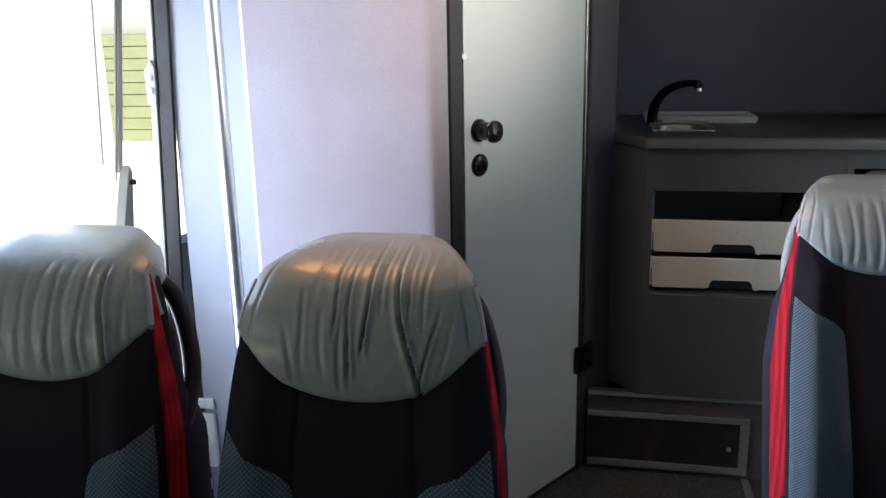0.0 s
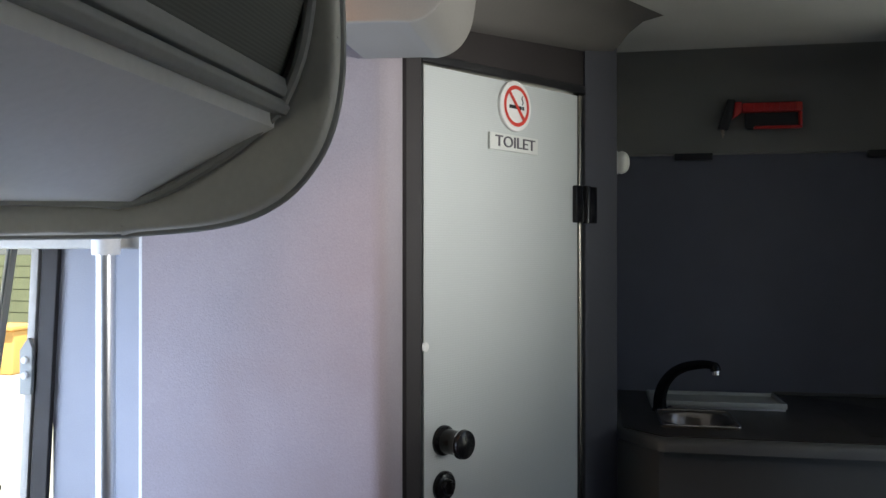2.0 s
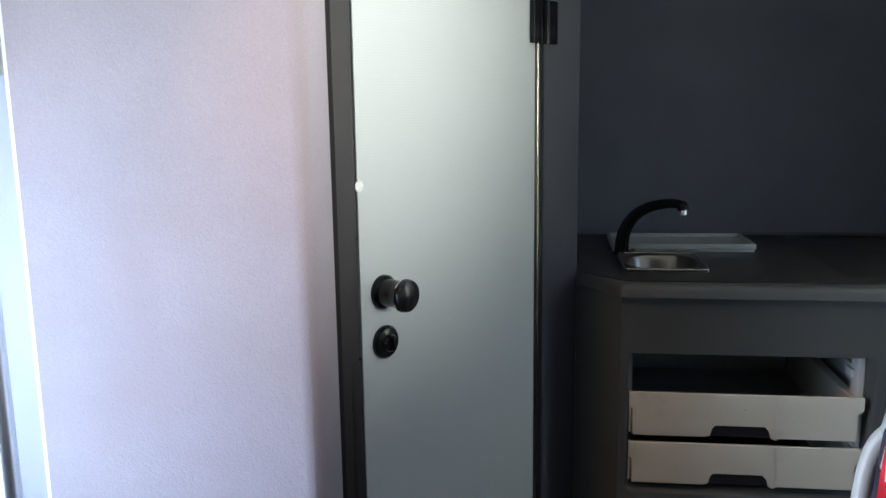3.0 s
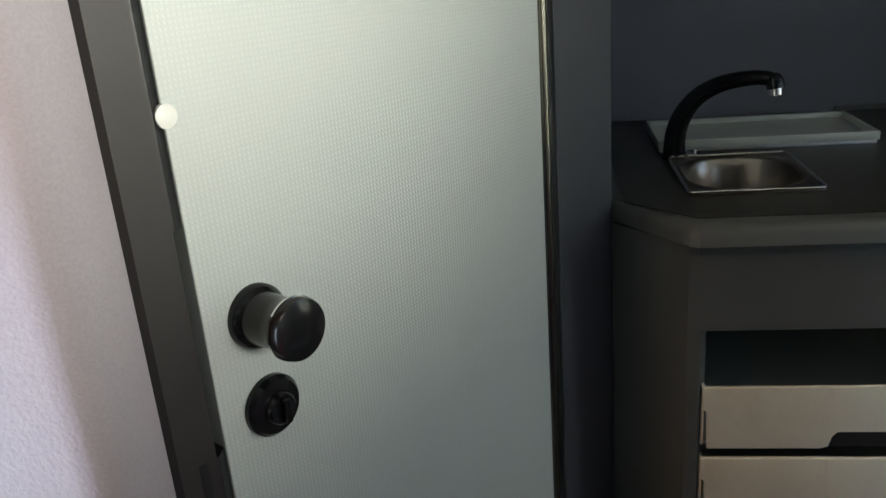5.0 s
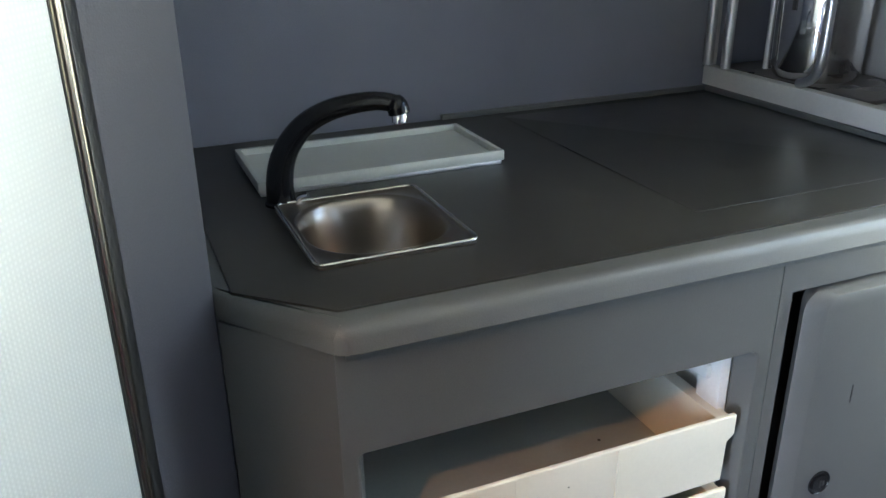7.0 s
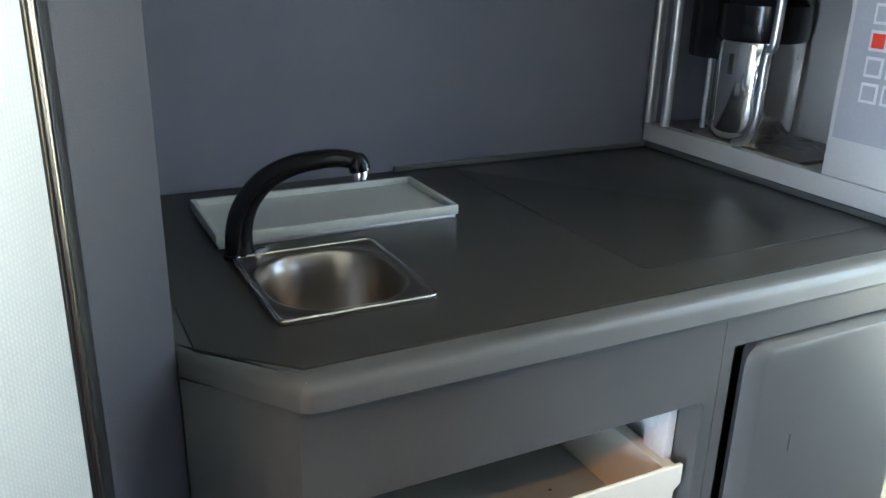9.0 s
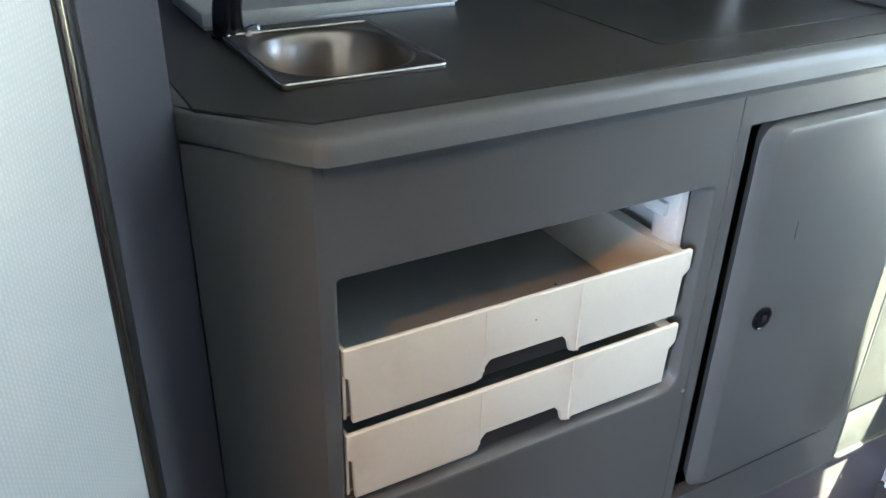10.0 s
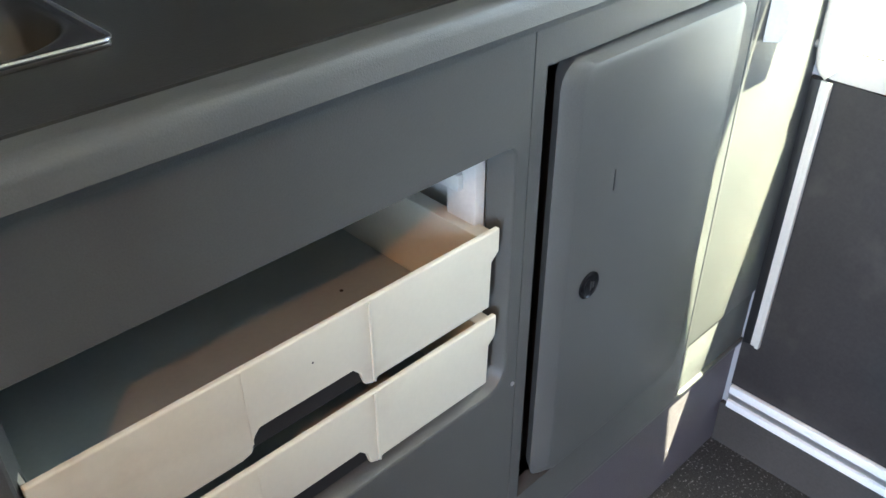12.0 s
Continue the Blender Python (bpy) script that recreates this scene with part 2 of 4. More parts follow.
# sunlit dusty glass of the door leaf
DUSTY = bpy.data.materials.new("dusty_glass")
DUSTY.use_nodes = True
dn = DUSTY.node_tree.nodes
dust = dn.new("ShaderNodeBsdfTranslucent")
dust.inputs["Color"].default_value = (0.92, 0.92, 0.90, 1)
clear = dn.new("ShaderNodeBsdfTransparent")
dusty_mix = dn.new("ShaderNodeMixShader")
dust_spots = dn.new("ShaderNodeTexNoise")
dust_spots.inputs["Scale"].default_value = 6.0
dust_range = dn.new("ShaderNodeMapRange")
dust_range.inputs["To Min"].default_value, dust_range.inputs["To Max"].default_value = 0.70, 0.90
DUSTY.node_tree.links.new(dust_spots.outputs["Fac"], dust_range.inputs["Value"])
DUSTY.node_tree.links.new(dust_range.outputs["Result"], dusty_mix.inputs[0])
DUSTY.node_tree.links.new(clear.outputs[0], dusty_mix.inputs[1])
DUSTY.node_tree.links.new(dust.outputs[0], dusty_mix.inputs[2])
DUSTY.node_tree.links.new(dusty_mix.outputs[0], dn["Material Output"].inputs["Surface"])


# ---- mesh tools ----
def box(bm, x0, x1, y0, y1, z0, z1, bevel=0.0, seg=2):
    r = bmesh.ops.create_cube(bm, size=1.0, matrix=Matrix.LocRotScale(((x0 + x1) / 2, (y0 + y1) / 2, (z0 + z1) / 2), None, (x1 - x0, y1 - y0, z1 - z0)))
    if bevel:
        edges = {e for v in r["verts"] for e in v.link_edges}
        bmesh.ops.bevel(bm, geom=list(edges), offset=bevel, segments=seg, profile=0.6, affect="EDGES")
    return bm


def boxes(*rows, bevel=0.0):
    bm = bmesh.new()
    for r in rows:
        box(bm, *r, bevel=bevel)
    return bm


def prism(points, lo, hi, axis="z", bevel=0.0, seg=3):
    """A flat outline pushed along an axis. Outline pairs are (x, y) for z, (x, z) for y and (y, z) for x."""
    bm = bmesh.new()

    def place(p, d):
        return {"z": (p[0], p[1], d), "y": (p[0], d, p[1]), "x": (d, p[0], p[1])}[axis]

    a = [bm.verts.new(place(p, lo)) for p in points]
    b = [bm.verts.new(place(p, hi)) for p in points]
    bm.faces.new(a), bm.faces.new(b)
    for i in range(len(a)):
        j = (i + 1) % len(a)
        bm.faces.new((a[i], a[j], b[j], b[i]))
    bmesh.ops.recalc_face_normals(bm, faces=bm.faces)
    if bevel:
        bmesh.ops.bevel(bm, geom=list(bm.edges), offset=bevel, segments=seg, profile=0.6, affect="EDGES")
    return bm


def pierced(xs, zs, y0, y1):
    """An upright panel with one opening: the middle of the three by three fields that xs and zs mark off."""
    bm = bmesh.new()
    for y in (y0, y1):
        v = [[bm.verts.new((x, y, z)) for x in xs] for z in zs]
        for i in range(3):
            for j in range(3):
                if (i, j) != (1, 1):
                    bm.faces.new((v[i][j], v[i][j + 1], v[i + 1][j + 1], v[i + 1][j]))
        if y == y0:
            first = v
    rims = [[(0, j) for j in range(4)] + [(i, 3) for i in (1, 2, 3)] + [(3, j) for j in (2, 1, 0)] + [(i, 0) for i in (2, 1)], [(1, 1), (1, 2), (2, 2), (2, 1)]]
    for rim in rims:
        for (a, b), (c, d) in zip(rim, rim[1:] + rim[:1]):
            bm.faces.new((first[a][b], first[c][d], v[c][d], v[a][b]))
    bmesh.ops.recalc_face_normals(bm, faces=bm.faces)
    return bm


def curve2(points, steps=5):
    """A flat outline with rounder bends."""
    return [(p.x, p.y) for p in smooth_path([(x, y, 0) for x, y in points], steps)]


def rounded(x0, x1, y0, y1, r, steps=6):
    """An outline with round corners; r one radius, or four from the lower left round."""
    rs = r if isinstance(r, tuple) else (r,) * 4
    out = []
    for (cx, cy, a0), q in zip(((x0, y0, 180), (x1, y0, 270), (x1, y1, 0), (x0, y1, 90)), rs):
        mx, my = cx + (q if cx == x0 else -q), cy + (q if cy == y0 else -q)
        for k in range(steps + 1) if q else (0,):
            a = radians(a0 + 90 * k / steps)
            out.append((mx + q * math.cos(a), my + q * math.sin(a)) if q else (cx, cy))
    return out


def lathe(profile, steps=24, axis="z"):
    """Turns pairs (radius, height) round an axis."""
    bm = bmesh.new()
    rings = []
    for r, h in profile:
        ring = []
        for k in range(steps):
            a = 2 * math.pi * k / steps
            u, v = r * math.cos(a), r * math.sin(a)
            ring.append(bm.verts.new({"z": (u, v, h), "y": (u, h, v), "x": (h, u, v)}[axis]))
        rings.append(ring)
    for p, q in zip(rings, rings[1:]):
        for k in range(steps):
            bm.faces.new((p[k], p[(k + 1) % steps], q[(k + 1) % steps], q[k]))
    bm.faces.new(rings[0]), bm.faces.new(rings[-1])
    bmesh.ops.recalc_face_normals(bm, faces=bm.faces)
    return bm


def tube(path, radii, steps=12, flat=1.0):
    """A round bar along a path, with a radius at each of its points."""
    bm = bmesh.new()
    path = [Vector(p) for p in path]
    radii = radii if isinstance(radii, (list, tuple)) else [radii] * len(path)
    rings, up = [], None
    for i, p in enumerate(path):
        way = (path[min(i + 1, len(path) - 1)] - path[max(i - 1, 0)]).normalized()
        side = way.cross(up if up else (Vector((0, 0, 1)) if abs(way.z) < 0.9 else Vector((0, 1, 0)))).normalized()
        up = side.cross(way).normalized()
        rings.append([bm.verts.new(p + radii[i] * (math.cos(a) * side + flat * math.sin(a) * up)) for a in (2 * math.pi * k / steps for k in range(steps))])
    for a, b in zip(rings, rings[1:]):
        for k in range(steps):
            bm.faces.new((a[k], a[(k + 1) % steps], b[(k + 1) % steps], b[k]))
    bm.faces.new(rings[0]), bm.faces.new(rings[-1])
    bmesh.ops.recalc_face_normals(bm, faces=bm.faces)
    return bm


def smooth_path(points, steps=8):
    """A rounder path through the given points."""
    pts = [Vector(p) for p in points]
    out = []
    for i in range(len(pts) - 1):
        a, b, c, d = pts[max(i - 1, 0)], pts[i], pts[i + 1], pts[min(i + 2, len(pts) - 1)]
        for k in range(steps):
            t = k / steps
            out.append(0.5 * (2 * b + (c - a) * t + (2 * a - 5 * b + 4 * c - d) * t * t + (3 * b - a - 3 * c + d) * t ** 3))
    return out + [pts[-1]]


def mesh_of(name, bm, mat, smooth=None):
    me = bpy.data.meshes.new(name)
    bm.to_mesh(me)
    bm.free()
    me.materials.append(mat)
    if smooth is not None:
        me.shade_smooth()
        me.set_sharp_from_angle(angle=radians(smooth))
    return me


def part(name, bm, mat, parent, label="", smooth=35):
    ob = new(name, mesh_of(name, bm, mat, smooth))
    ob.parent = parent
    return tagged(ob, label) if label else ob


def thing(name, label, category, at=None, group="", kind=""):
    ob = new(name)
    ob.empty_display_size = 0.05
    if at is not None:
        ob.matrix_world = at
    return tagged(ob, label, category, group, kind)


def solid(name, bm, mat, label, category, kind="", group="", smooth=35, at=None):
    ob = new(name, mesh_of(name, bm, mat, smooth))
    if at is not None:
        ob.matrix_world = at
    return tagged(ob, label, category, group, kind)


def letters(text, size, mat, parent, at, depth=0.0006, name="lettering", label=""):
    """Words in the built-in font, as a mesh."""
    cu = bpy.data.curves.new("words", "FONT")
    cu.body, cu.size, cu.extrude, cu.align_x, cu.align_y = text, size, depth, "CENTER", "CENTER"
    tmp = bpy.data.objects.new("words", cu)
    me = bpy.data.meshes.new_from_object(tmp)
    bpy.data.objects.remove(tmp)
    me.materials.clear()
    me.materials.append(mat)
    ob = new(name, me)
    ob.parent, ob.matrix_parent_inverse = parent, Matrix()
    ob.matrix_basis = at
    return tagged(ob, label) if label else ob


# ---- the coach's shell ----
S = "structure"
LEFT, RIGHT, REAR, TOP, FRONT = -0.93, 1.60, 3.22, 1.985, -2.2
solid("floor", boxes((LEFT - 0.06, RIGHT + 0.06, FRONT, REAR + 0.06, FLOOR - 0.06, FLOOR)), FLOOR_MAT, "black speckled vinyl floor of a coach", "floor", S)
solid("ceiling", boxes((LEFT - 0.06, RIGHT + 0.06, FRONT, REAR + 0.06, TOP, TOP + 0.05)), CEILING, "grey cloth-covered coach ceiling", "ceiling", S)
solid("wall_rear", boxes((0.30, RIGHT, REAR, REAR + 0.06, FLOOR, 1.738)), BACK_CLOTH, "dark blue-grey cloth rear wall behind the worktop", "wall", S)
solid("wall_front", boxes((LEFT, RIGHT, FRONT - 0.06, FRONT, FLOOR, TOP)), SHELL, "plain wall closing the coach at its front", "wall", S)
# side walls with window openings; unseen stretches are opened or closed to shape the light
solid("wall_left", boxes((LEFT - 0.06, LEFT, FRONT, 1.40, FLOOR, 0.735), (LEFT - 0.06, LEFT, 1.80, 2.80, FLOOR, 0.735), (LEFT - 0.06, LEFT, 1.40, 1.80, FLOOR, 0.15), (LEFT - 0.06, LEFT, FRONT, 2.80, 1.60, TOP), (LEFT - 0.06, -0.483, 2.8005, 2.85, FLOOR, TOP), (LEFT - 0.06, LEFT, FRONT, -0.40, 0.735, 1.60), (LEFT - 0.06, LEFT, -0.40, 0.80, 1.17, 1.60), (LEFT - 0.06, LEFT, 0.80, 1.34, 0.735, 1.60)), SIDE_CLOTH, "grey side wall with large window openings", "wall", S)
solid("wall_right", boxes((RIGHT, RIGHT + 0.06, FRONT, REAR, FLOOR, 0.80), (RIGHT, RIGHT + 0.06, FRONT, 1.40, 0.80, 1.28), (RIGHT, RIGHT + 0.06, FRONT, 1.40, 1.62, TOP), (RIGHT, RIGHT + 0.06, 1.40, 1.48, 0.80, TOP),
                          (RIGHT, RIGHT + 0.06, FRONT, 0.80, 1.28, 1.62), (RIGHT, RIGHT + 0.06, 1.48, 2.10, 1.62, TOP), (RIGHT, RIGHT + 0.06, 1.48, 2.04, 0.80, 1.62), (RIGHT, RIGHT + 0.06, 2.04, 2.10, 0.80, 1.62), (RIGHT, RIGHT + 0.06, 2.585, REAR, 0.80, TOP)), SHELL,
      "side wall with windows beside the seats and the kitchenette", "wall", S)
# thin sheet round the kitchenette's window: its front edge leans
solid("wall_right_window", prism([(2.1005, 0.8005), (2.345, 0.8005), (2.180, 1.950), (2.5845, 1.950), (2.5845, TOP - 0.001), (2.1005, TOP - 0.001)], RIGHT, RIGHT + 0.012, "x"), SHELL, "thin wall sheet round the kitchenette window", "wall", S)

# cove between the ceiling and the rear wall, with two slots at its foot
upper = thing("wall_rear_upper", "grey curved cove over the rear wall with two slots", "wall panel", kind=S)
cove = curve2([(2.96, TOP - 0.001), (3.06, 1.974), (3.125, 1.948), (3.165, 1.905), (3.185, 1.85), (3.198, 1.79), (3.204, 1.742)], 4)
part("panel", prism(cove + [(REAR + 0.06, 1.742), (REAR + 0.06, TOP - 0.001)], 0.357, RIGHT - 0.001, "x"), COVE, upper, smooth=60)
for x in (0.531, 1.050):
    part("slot", boxes((x, x + 0.105, 3.190, 3.2115, 1.722, 1.7415), bevel=0.002), RUBBER, upper, "black recessed slot")

# toilet cabin: lilac partition, jambs, side wall towards the kitchenette
PART_Y = 2.082
part_wall = thing("wall_partition", "lilac carpet-covered partition of the toilet cabin", "partition", kind=S)
part("carpet_panel", prism([(-0.482, PART_Y), (-0.066, PART_Y)] + curve2([(-0.052, 2.0835), (-0.040, 2.090), (-0.030, 2.103), (-0.0245, 2.120), (-0.0235, 2.138)], 3) + [(-0.060, 2.138), (-0.060, PART_Y + 0.03), (-0.482, PART_Y + 0.03)], FLOOR, TOP, "z"), LILAC, part_wall, smooth=50)
part("edge_trim", tube([(-0.484, PART_Y + 0.008, FLOOR), (-0.484, PART_Y + 0.008, TOP)], 0.0075, 10), ALU_WHITE, part_wall, "white rounded edge trim")
part("return_wall", boxes((-0.482, -0.452, PART_Y + 0.031, REAR, FLOOR, TOP)), SIDE_CLOTH, part_wall)

DOOR_AT = pose(0.007, 2.175, 0, 0, 0, 57.88)
DOOR_W, LEAF_W, DOOR_LO, DOOR_HI = 0.507, 0.4895, 0.045, 1.806
door_frame = thing("door_frame", "dark jamb and header round the toilet door", "door frame", kind=S)
part("jamb_latch_side", prism([(-0.0225, 2.1385), (-0.0165, 2.1385), (0.004, 2.162), (-0.006, 2.180), (-0.060, 2.190), (-0.060, 2.1385)], FLOOR, TOP, "z"), JAMB_DARK, door_frame)
part("strike_strip", prism([(-0.008, 2.149), (0.0047, 2.1640), (0.0045, 2.1795), (-0.012, 2.186), (-0.02, 2.150)], 1.21, TOP - 0.02, "z"), RUBBER, door_frame, "black rubber door seal")
part("strike_strip", prism([(-0.006, 2.150), (0.0051, 2.1640), (0.0045, 2.1795), (-0.012, 2.186), (-0.02, 2.152)], FLOOR, 1.02, "z"), RUBBER, door_frame, "black rubber door seal")
part("jamb_hinge_side", prism([(0.2835, 2.6145), (0.3560, 2.706), (0.3560, 2.745), (0.300, 2.745), (0.258, 2.640)], FLOOR, TOP, "z"), JAMB_GREY, door_frame, "blue-grey laminate jamb")
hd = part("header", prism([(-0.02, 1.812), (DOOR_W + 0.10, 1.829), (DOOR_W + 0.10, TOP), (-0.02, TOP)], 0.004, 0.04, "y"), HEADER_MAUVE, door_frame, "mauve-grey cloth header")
hd.matrix_basis = DOOR_AT
fair = bmesh.new()
rows = []
for u in (-0.05, 0.15, 0.35, 0.50, 0.62):
    zt = min(1.867 + 0.082 * u, TOP - 0.008)
    rows.append([fair.verts.new((u, y, z)) for y, z in ((0.05, TOP - 0.002), (0.05, zt), (0.0, zt), (-0.025, min(zt + 0.014, TOP - 0.007)), (-0.055, min(zt + 0.042, TOP - 0.0065)), (-0.09, min(zt + 0.075, TOP - 0.006)), (-0.14, TOP - 0.002))])
for p, q in zip(rows, rows[1:]):
    for k in range(7):
        fair.faces.new((p[k], p[(k + 1) % 7], q[(k + 1) % 7], q[k]))
fair.faces.new(rows[0]), fair.faces.new(rows[-1])
bmesh.ops.recalc_face_normals(fair, faces=fair.faces)
solid("ceiling_fairing", fair, FAIRING, "cloth fairing, coloured for its shade, between the ceiling and the toilet door", "ceiling", S, smooth=60, at=DOOR_AT)
for row in ((LEAF_W + 0.0145, DOOR_W + 0.011, -0.0025, 0.03, FLOOR, DOOR_HI + 0.004), (LEAF_W + 0.0005, LEAF_W + 0.0023, 0.0, 0.03, FLOOR, DOOR_HI + 0.004),
            (-0.004, DOOR_W + 0.011, 0.0, 0.03, FLOOR, DOOR_LO - 0.003)):
    g = part("rubber_seal", boxes(row, bevel=0.0015), RUBBER, door_frame, "black rubber door seal")
    g.matrix_basis = DOOR_AT
g = part("rubber_seal", prism([(-0.006, 1.798), (DOOR_W + 0.012, 1.812), (DOOR_W + 0.012, 1.829), (-0.006, 1.813)], -0.003, 0.03, "y", bevel=0.0015), RUBBER, door_frame, "black rubber door seal")
g.matrix_basis = DOOR_AT
g = part("hinge_edge_strip", prism([(LEAF_W + 0.0025, 0.02), (LEAF_W + 0.0025, -0.0005), (LEAF_W + 0.0040, -0.0030), (LEAF_W + 0.0070, -0.0045), (LEAF_W + 0.0100, -0.0045), (LEAF_W + 0.0130, -0.0028), (LEAF_W + 0.0142, 0.0), (LEAF_W + 0.0142, 0.02)], FLOOR, DOOR_HI, "z"), POLISHED, door_frame, "polished rounded metal strip", smooth=60)
g.matrix_basis = DOOR_AT
solid("wall_kitchen_left", boxes((0.325, 0.356, 2.746, REAR, FLOOR, TOP)), BACK_CLOTH, "dark cloth side wall of the kitchenette", "wall", S)

door = thing("door_1", "closed white embossed toilet door in a dark frame", "door", at=DOOR_AT, kind=S)
part("door_leaf", prism([(0.0, DOOR_LO), (LEAF_W, DOOR_LO), (LEAF_W, DOOR_HI - 0.001), (0.0, DOOR_HI - 0.013)], 0.0, 0.028, "y", bevel=0.0012), DOOR_WHITE, door, smooth=40)
knob = part("door_knob", lathe([(0.0275, 0.0), (0.0275, -0.006), (0.0255, -0.009), (0.0225, -0.012), (0.0215, -0.030), (0.0225, -0.039), (0.0255, -0.046), (0.0262, -0.052), (0.0250, -0.056), (0.021, -0.0575)], 32, "y"),
            TAP_BLACK, door, "glossy black round door knob")
knob.location = (0.049, 0, 1.119)
k2 = part("knob_ring", lathe([(0.0266, -0.0465), (0.0266, -0.0485)], 32, "y"), CHROME, knob, "thin chrome ring")
lock = part("lock_rosette", lathe([(0.0275, 0.0), (0.0275, -0.005), (0.024, -0.009), (0.015, -0.0105), (0.014, -0.016), (0.0125, -0.0175)], 32, "y"), TAP_BLACK, door, "glossy black lock rosette")
lock.location = (0.050, 0, 1.036)
part("thumb_turn", boxes((-0.003, 0.003, -0.024, -0.016, -0.011, 0.011), bevel=0.0015), TAP_BLACK, lock)
part("edge_notch", lathe([(0.009, 0.001), (0.009, -0.003), (0.007, -0.004)], 16, "y"), SIGN_WHITE, door, "small white stop at the edge").location = (0.001, 0, 1.292)
for z in (0.398, 1.565):
    h = part("hinge", boxes((DOOR_W - 0.038, DOOR_W - 0.006, -0.012, 0.0, -0.041, 0.041), (DOOR_W + 0.014, DOOR_W + 0.046, -0.012, 0.0, -0.041, 0.041), bevel=0.003), TAP_BLACK, door, "black plastic hinge")
    h.location = (0, 0, z)
    part("hinge_barrel", tube([(DOOR_W + 0.004, -0.011, -0.041), (DOOR_W + 0.004, -0.011, 0.041)], 0.0085, 14), TAP_BLACK, h)

# signs on the door
sign = thing("no_smoking_sign", "round white and red no-smoking sign on a door", "sign", at=DOOR_AT @ pose(0.258, -0.001, 1.751))
part("plate", lathe([(0.0505, 0.0), (0.0505, -0.006), (0.0485, -0.0075)], 40, "y"), SIGN_WHITE, sign)
ring = bmesh.new()
for k in range(48):
    a, b = 2 * math.pi * k / 48, 2 * math.pi * (k + 1) / 48
    ring.faces.new([ring.verts.new((r * math.cos(t), -0.0083, r * math.sin(t))) for r, t in ((0.041, a), (0.041, b), (0.0335, b), (0.0335, a))])
part("red_ring", ring, SIGN_RED, sign, "red prohibition ring")
bar = part("red_bar", boxes((-0.0035, 0.0035, -0.0092, -0.0088, -0.036, 0.036)), SIGN_RED, sign, "red diagonal bar")
bar.rotation_euler = (0, radians(-42), 0)
part("cigarette", boxes((-0.024, 0.016, -0.0085, -0.0080, -0.006, 0.001), (0.018, 0.024, -0.0085, -0.0080, -0.006, 0.001)), INK, sign, "black cigarette mark")
part("smoke", tube(smooth_path([(0.018, -0.0082, 0.004), (0.021, -0.0082, 0.010), (0.017, -0.0082, 0.016), (0.020, -0.0082, 0.022)]), 0.0010, 6), INK, sign, "black smoke mark")
plate = thing("toilet_sign", "raised cream plastic sign on a toilet door", "sign", at=DOOR_AT @ pose(0.255, -0.001, 1.676))
part("plate", boxes((-0.078, 0.078, -0.006, 0.0, -0.0165, 0.0165), bevel=0.0015), SIGN_PALE, plate)
letters("TOILET", 0.031, PLINTH, plate, pose(0.002, -0.0066, 0, 90, 0, 0) @ Matrix.Diagonal((1.28, 1.0, 1.0, 1.0)), 0.0012, label="raised grey letters")

# stairwell end panel, portal seal and window post on the door side
side = thing("wall_stairwell", "grey cloth panel at the end of the side doorway", "wall panel", kind=S)
part("cloth_panel", prism([(-0.729, 2.184), (-0.4835, 2.184), (-0.4835, 2.215), (-0.729, 2.215)], FLOOR, TOP, "z"), SIDE_CLOTH, side)


def leaning(bm, k=0.055, level=1.25):
    """Tips a post inwards towards its top."""
    for v in bm.verts:
        v.co.x += k * (v.co.z - level)
    return bm


part("portal_seal", leaning(prism([(-0.722, 2.172), (-0.722, 2.1835), (-0.734, 2.20), (-0.760, 2.22), (-0.766, 2.19), (-0.758, 2.174)], FLOOR, TOP - 0.001, "z", bevel=0.003)), JAMB_DARK, side, "dark rubber doorway seal")
part("portal_post", leaning(boxes((-0.784, -0.7665, 2.176, 2.205, FLOOR, 1.60), bevel=0.005)), CREAM, side, "light window post")
part("header_beam", boxes((-0.93, -0.46, 2.10, 2.171, 1.466, 1.512), bevel=0.01), CREAM, side, "light beam over the doorway")
win = thing("window_1", "side window with dark rubber seals", "window", kind=S)
part("pane", boxes((LEFT - 0.034, LEFT - 0.030, 1.86, 2.270, 0.735, 1.60)), DUSTY, win, "dusty sunlit pane").visible_shadow = False
part("pane", boxes((LEFT - 0.034, LEFT - 0.030, 2.2705, 2.80, 0.735, 1.60)), GLASS, win).visible_shadow = False
part("window_bar", tube([(LEFT - 0.015, 2.185, 1.03), (LEFT - 0.015, 2.240, 1.60)], 0.0022, 8), RACK_GREY, win)
part("window_bar", tube([(LEFT - 0.015, 2.235, 0.98), (LEFT - 0.015, 2.365, 1.60)], 0.0022, 8), RACK_GREY, win)
part("pillar", prism([(2.244, 1.00), (2.263, 1.00), (2.386, 1.60), (2.366, 1.60)], LEFT - 0.024, LEFT - 0.010, "x", bevel=0.002), SIGN_WHITE, win, "narrow white pillar")
part("window_sill", boxes((LEFT - 0.05, LEFT + 0.012, 1.80, 2.30, 0.700, 0.737), bevel=0.006), JAMB_DARK, win, "dark rubber sill")
post = thing("door_arm", "grey tapered door arm behind the window glass", "door arm")
part("arm", prism([(2.10, 0.60), (2.20, 0.60), (2.262, 1.00), (2.252, 1.02), (2.240, 1.00)], LEFT - 0.008, LEFT + 0.020, "x", bevel=0.004), RACK_GREY, post)
part("pivot", lathe([(0.008, 0.0), (0.008, 0.012)], 16, "x"), JAMB_DARK, post).location = (LEFT + 0.018, 2.249, 0.975)
latch = thing("latch_plate", "grey latch plate with two white bolts on a window post", "latch", at=pose(-0.7765, 2.1655, 1.240))
